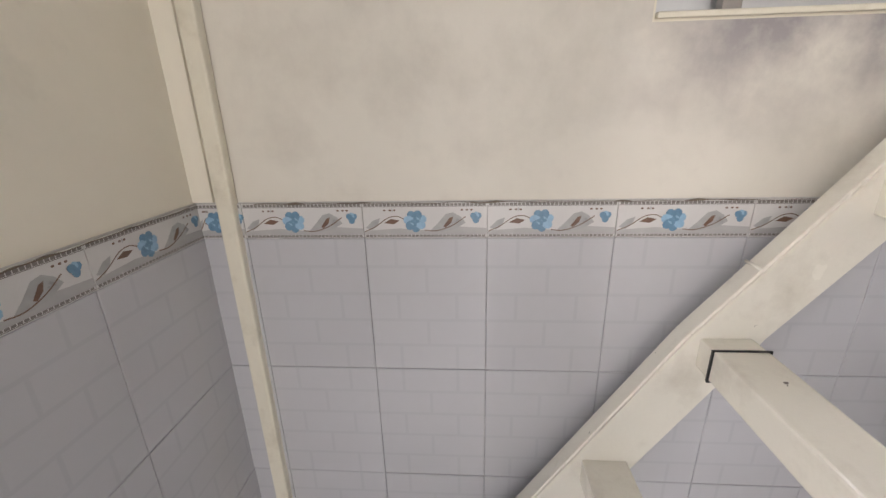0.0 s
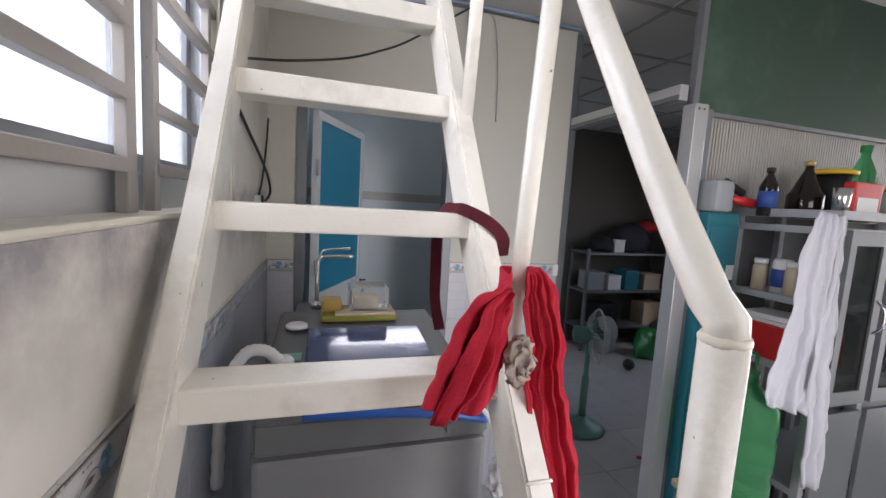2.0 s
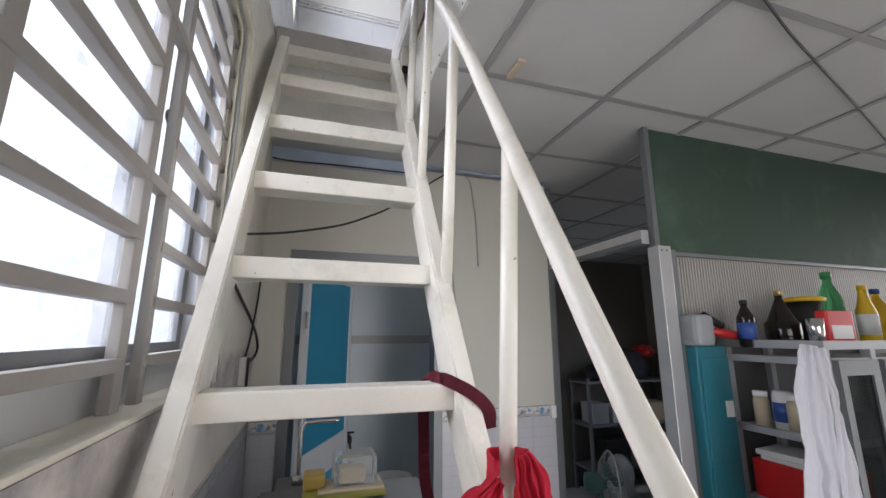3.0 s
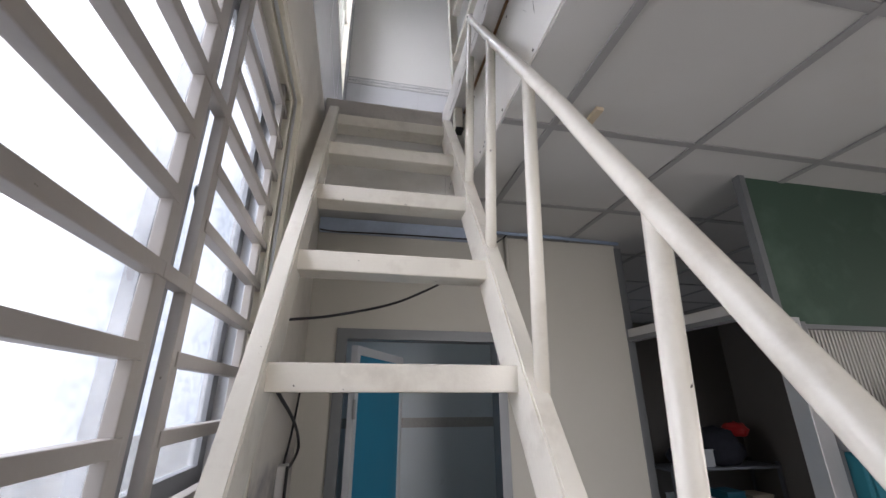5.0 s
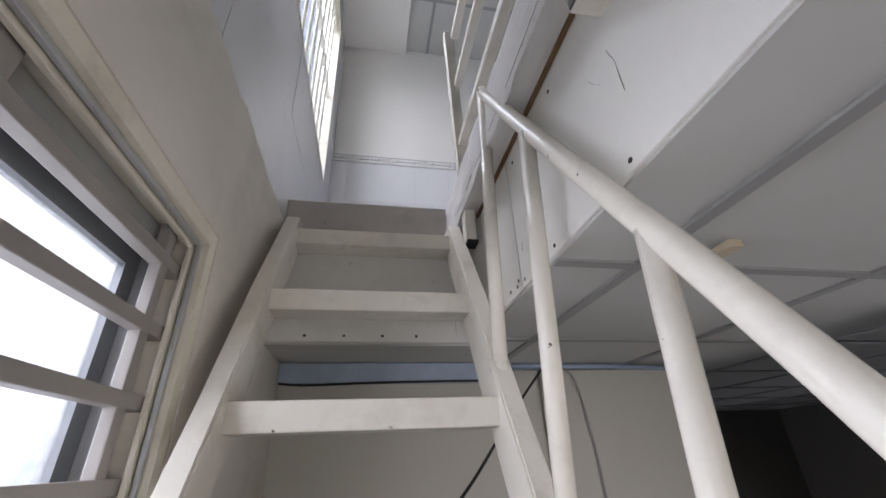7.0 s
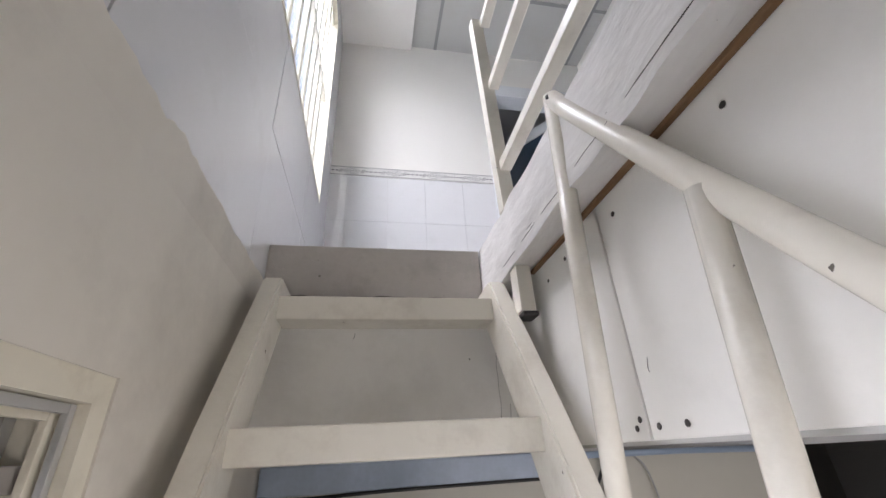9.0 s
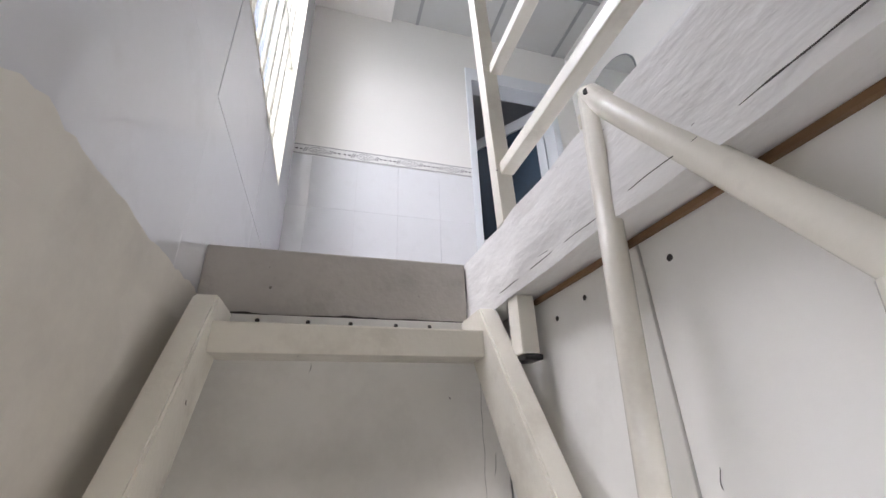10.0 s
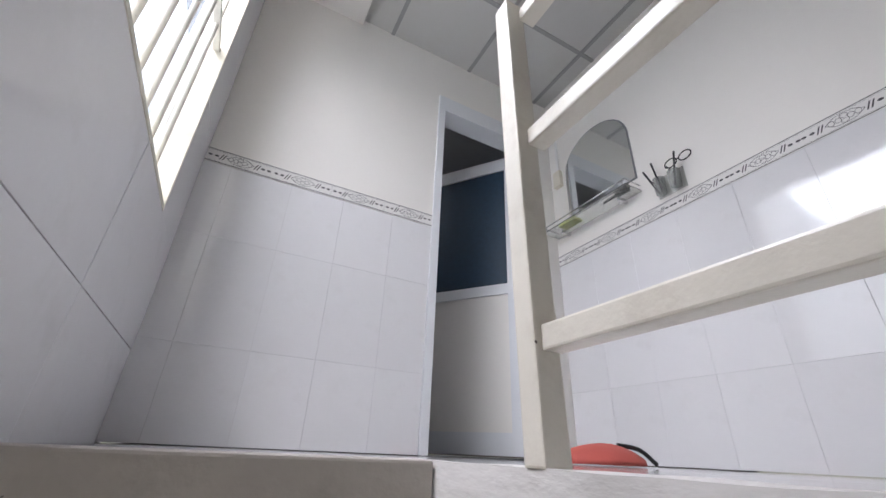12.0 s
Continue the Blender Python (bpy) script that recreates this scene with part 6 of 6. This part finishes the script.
    bm.to_mesh(me)
    bm.free()
    for mt in ("border", "border_line", "petal", "leaf", "stem", "border_shade", "petal_pale"):
        me.materials.append(M[mt])
    return me


M["border_shade"] = mat("border_shade", (0.44, 0.43, 0.43), 0.25, vary=0.12, scale=40, bump=0)
M["petal_pale"] = mat("petal_pale", (0.26, 0.43, 0.58), 0.3, vary=0.25, scale=120, bump=0)
M["ink"] = mat("ink", (0.06, 0.055, 0.06), 0.4, vary=0.2, bump=0)
FULL = border_mesh(0.2)


def border(kind, u, v, w, parent, mesh=None):
    ob = new("border_tile", mesh or (FULL if abs(w - 0.2) < 1e-4 else border_mesh(w)))
    ob.parent = parent
    ob.matrix_basis = wall_matrix(kind, u, v)


def dado(kind, edges, parent, rows=5, top=1.25):
    for a, b in zip(edges, edges[1:]):
        lo, w = min(a, b), abs(b - a)
        start = a
        for r in range(rows):
            tile(kind, start, top - 0.25 * (r + 1), w, 0.25, parent)
        border(kind, start, top, w, parent)


bed = tagged(part("grout_bed", boxed(0.0, 0.0012, BACK, BATH, 0.0, 1.311), M["grout"]), "dirty joints between the tiles of the window wall", "trim", kind="structure")
dado("window", [BACK, -0.2422] + [round(-0.0422 + 0.2 * k, 4) for k in range(11)] + [BATH], bed)
bed2 = tagged(part("grout_bed", boxed(0.0, 0.8, BACK, BACK + 0.0012, 0.0, 1.311), M["grout"]), "dirty joints between the tiles of the back wall", "trim", kind="structure")
dado("back", [0.80, 0.614, 0.414, 0.214, 0.0], bed2)
bed3 = tagged(part("grout_bed", boxed(0.895, 1.544, BATH - 0.0012, BATH, 0.0, 1.311), M["grout"]), "dirty joints between the tiles beside the bathroom door", "trim", kind="structure")
dado("bath", [0.895, 1.0, 1.2, 1.4, 1.541], bed3)
dado("bath", [0.008, 0.123], tagged(part("grout_bed", boxed(0.006, 0.124, BATH - 0.0012, BATH, 0.0, 1.311), M["grout"]), "dirty joints of the narrow tiled strip", "trim", kind="structure"))
ragged_strip("border_grime", "y", -0.22, 0.66, 1.3085, 0.0003, 0.0085, 0.0050, M["grime"], "dark grime along the top of the border tiles", 2.0, n=220)
ragged_strip("border_grime", "x", 0.03, 0.62, 1.3085, 0.0003, BACK + 0.0085, 0.0050, M["grime"], "dark grime along the top of the border tiles", 6.0, n=160)
bstrip = tagged(part("bath_border", boxed(0.012, 1.486, 3.192, 3.2, 1.612, 1.672), M["leaf"]), "grey patterned border strip on the bathroom wall", "trim", kind="structure")


def upper_border_mesh(w=0.237, h=0.066):
    bm = bmesh.new()
    box(bm, 0.0005, w - 0.0005, 0.0005, h - 0.0005, 0.0, 0.006)
    z = 0.0064
    for y in (0.003, h - 0.006):
        ngon(bm, [(0.001, y), (w - 0.001, y), (w - 0.001, y + 0.0028), (0.001, y + 0.0028)], z, 1)
        ngon(bm, [(0.001, y + (0.005 if y < 0.02 else -0.004)), (w - 0.001, y + (0.005 if y < 0.02 else -0.004)), (w - 0.001, y + (0.0058 if y < 0.02 else -0.0032)), (0.001, y + (0.0058 if y < 0.02 else -0.0032))], z, 2)
    c, m = w / 2, h / 2
    for s in (-1, 1):
        for d in (0.058, 0.068):
            x = c + s * d
            ngon(bm, [(x - 0.008, m - 0.013), (x - 0.0035, m - 0.013), (x + 0.008, m + 0.013), (x + 0.0035, m + 0.013)], z, 1)
        for d in (0.085, 0.097):
            disc(bm, c + s * (d if d < 0.09 else 0.108), m, 0.008, 0.0048, z, 1 if d > 0.09 else 2, 8)
        stroke(bm, [(c + s * 0.05, m), (c + s * 0.025, m + 0.016), (c, m + 0.019)], 0.0016, z, 2)
        stroke(bm, [(c + s * 0.05, m), (c + s * 0.025, m - 0.016), (c, m - 0.019)], 0.0016, z, 2)
        for q in (0.034, 0.016):
            stroke(bm, [(c + s * q + 0.008 * math.cos(t), m + 0.009 * math.sin(t)) for t in (2 * math.pi * k / 8 for k in range(9))], 0.0014, z + 0.0001, 2)
    for s in (-1, 1):
        stroke(bm, [(c + 0.010 * math.cos(t), m + s * 0.009 + 0.007 * math.sin(t)) for t in (2 * math.pi * k / 8 for k in range(9))], 0.0014, z + 0.0002, 2)
    me = bpy.data.meshes.new("border_tile")
    bm.to_mesh(me)
    bm.free()
    for mt in ("border_white", "ink", "stem_grey"):
        me.materials.append(M[mt])
    return me


M["stem_grey"] = mat("ornament_grey", (0.05, 0.05, 0.055), 0.4, bump=0)
M["border_white"] = mat("border_white", (0.76, 0.75, 0.73), 0.2, vary=0.04, scale=20, bump=0.02)
UB = upper_border_mesh()
UZ = 4.078
upper_bed = tagged(part("tile_bed", boxed(0.0, 0.981, FAR - 0.0012, FAR, FLOOR2, UZ), M["border"]), "pale joints between the tiles of the upper wall", "trim", kind="structure")
us = [-0.004, 0.10, 0.33, 0.55, 0.78, 0.981]
vs = [FLOOR2, 3.39, 3.775, UZ]
for a, b in zip(us, us[1:]):
    for c, d in zip(vs, vs[1:]):
        tile("far", a, c, b - a, d - c, upper_bed, "tile_upper", 0.004)
UF = upper_border_mesh(0.2448)
for k in range(4):
    border("far", 0.001 + 0.2448 * k, UZ, 0.2448, upper_bed, UF)
right_bed = tagged(part("tile_bed", boxed(RIGHT2 - 0.0012, RIGHT2, BACK, FAR, FLOOR2, UZ), M["border"]), "pale joints between the tiles of the upper right wall", "trim", kind="structure")
u0 = FAR - 0.004
while u0 > BACK + 0.25:
    for c, d in zip(vs, vs[1:]):
        tile("right", u0, c, 0.232, d - c, right_bed, "tile_upper", 0.004)
    border("right", u0, UZ - 0.02, 0.232, right_bed, UB)
    u0 -= 0.232
left_bed = tagged(part("tile_bed", boxed(-0.003, -0.0022, BACK, FAR, 2.976, 2.982), M["grout"]), "dirty edge under the upper tiles", "trim", kind="structure")
ys = [BACK, 0.13, 0.66, 1.19, 1.722, 2.235, FAR]
w0, w1, w2, w3 = UWIN[0] - 0.012, UWIN[1] + 0.012, UWIN[2] - 0.012, UWIN[3] + 0.012
zs = [2.985, 3.350, w2, 4.14, 4.525, w3, 5.235]
for c, d in zip(zs, zs[1:]):
    row = ys if not w2 < (c + d) / 2 < w3 else [y for y in ys if y < w0] + [w0, w1, FAR]
    for a, b in zip(row, row[1:]):
        if (a, b) != (w0, w1):
            tile("windowup", a, c, b - a, d - c, left_bed, "tile_upper", 0.006)

# floor tiles of the back room and the passage
def floor_tile(x, y, w):
    key = ("floor", w)
    if key not in TILES:
        me = tile_mesh(w, w, 0.008, "floor")
        TILES[key] = me
    ob = new("tile", TILES[key])
    ob.parent = bpy.data.objects["floor"]
    ob.location = (x, y, -0.008)


for i in range(11):
    for k in range(12):
        floor_tile(0.0 + 0.4 * i, BACK + 0.4 * k, 0.4)
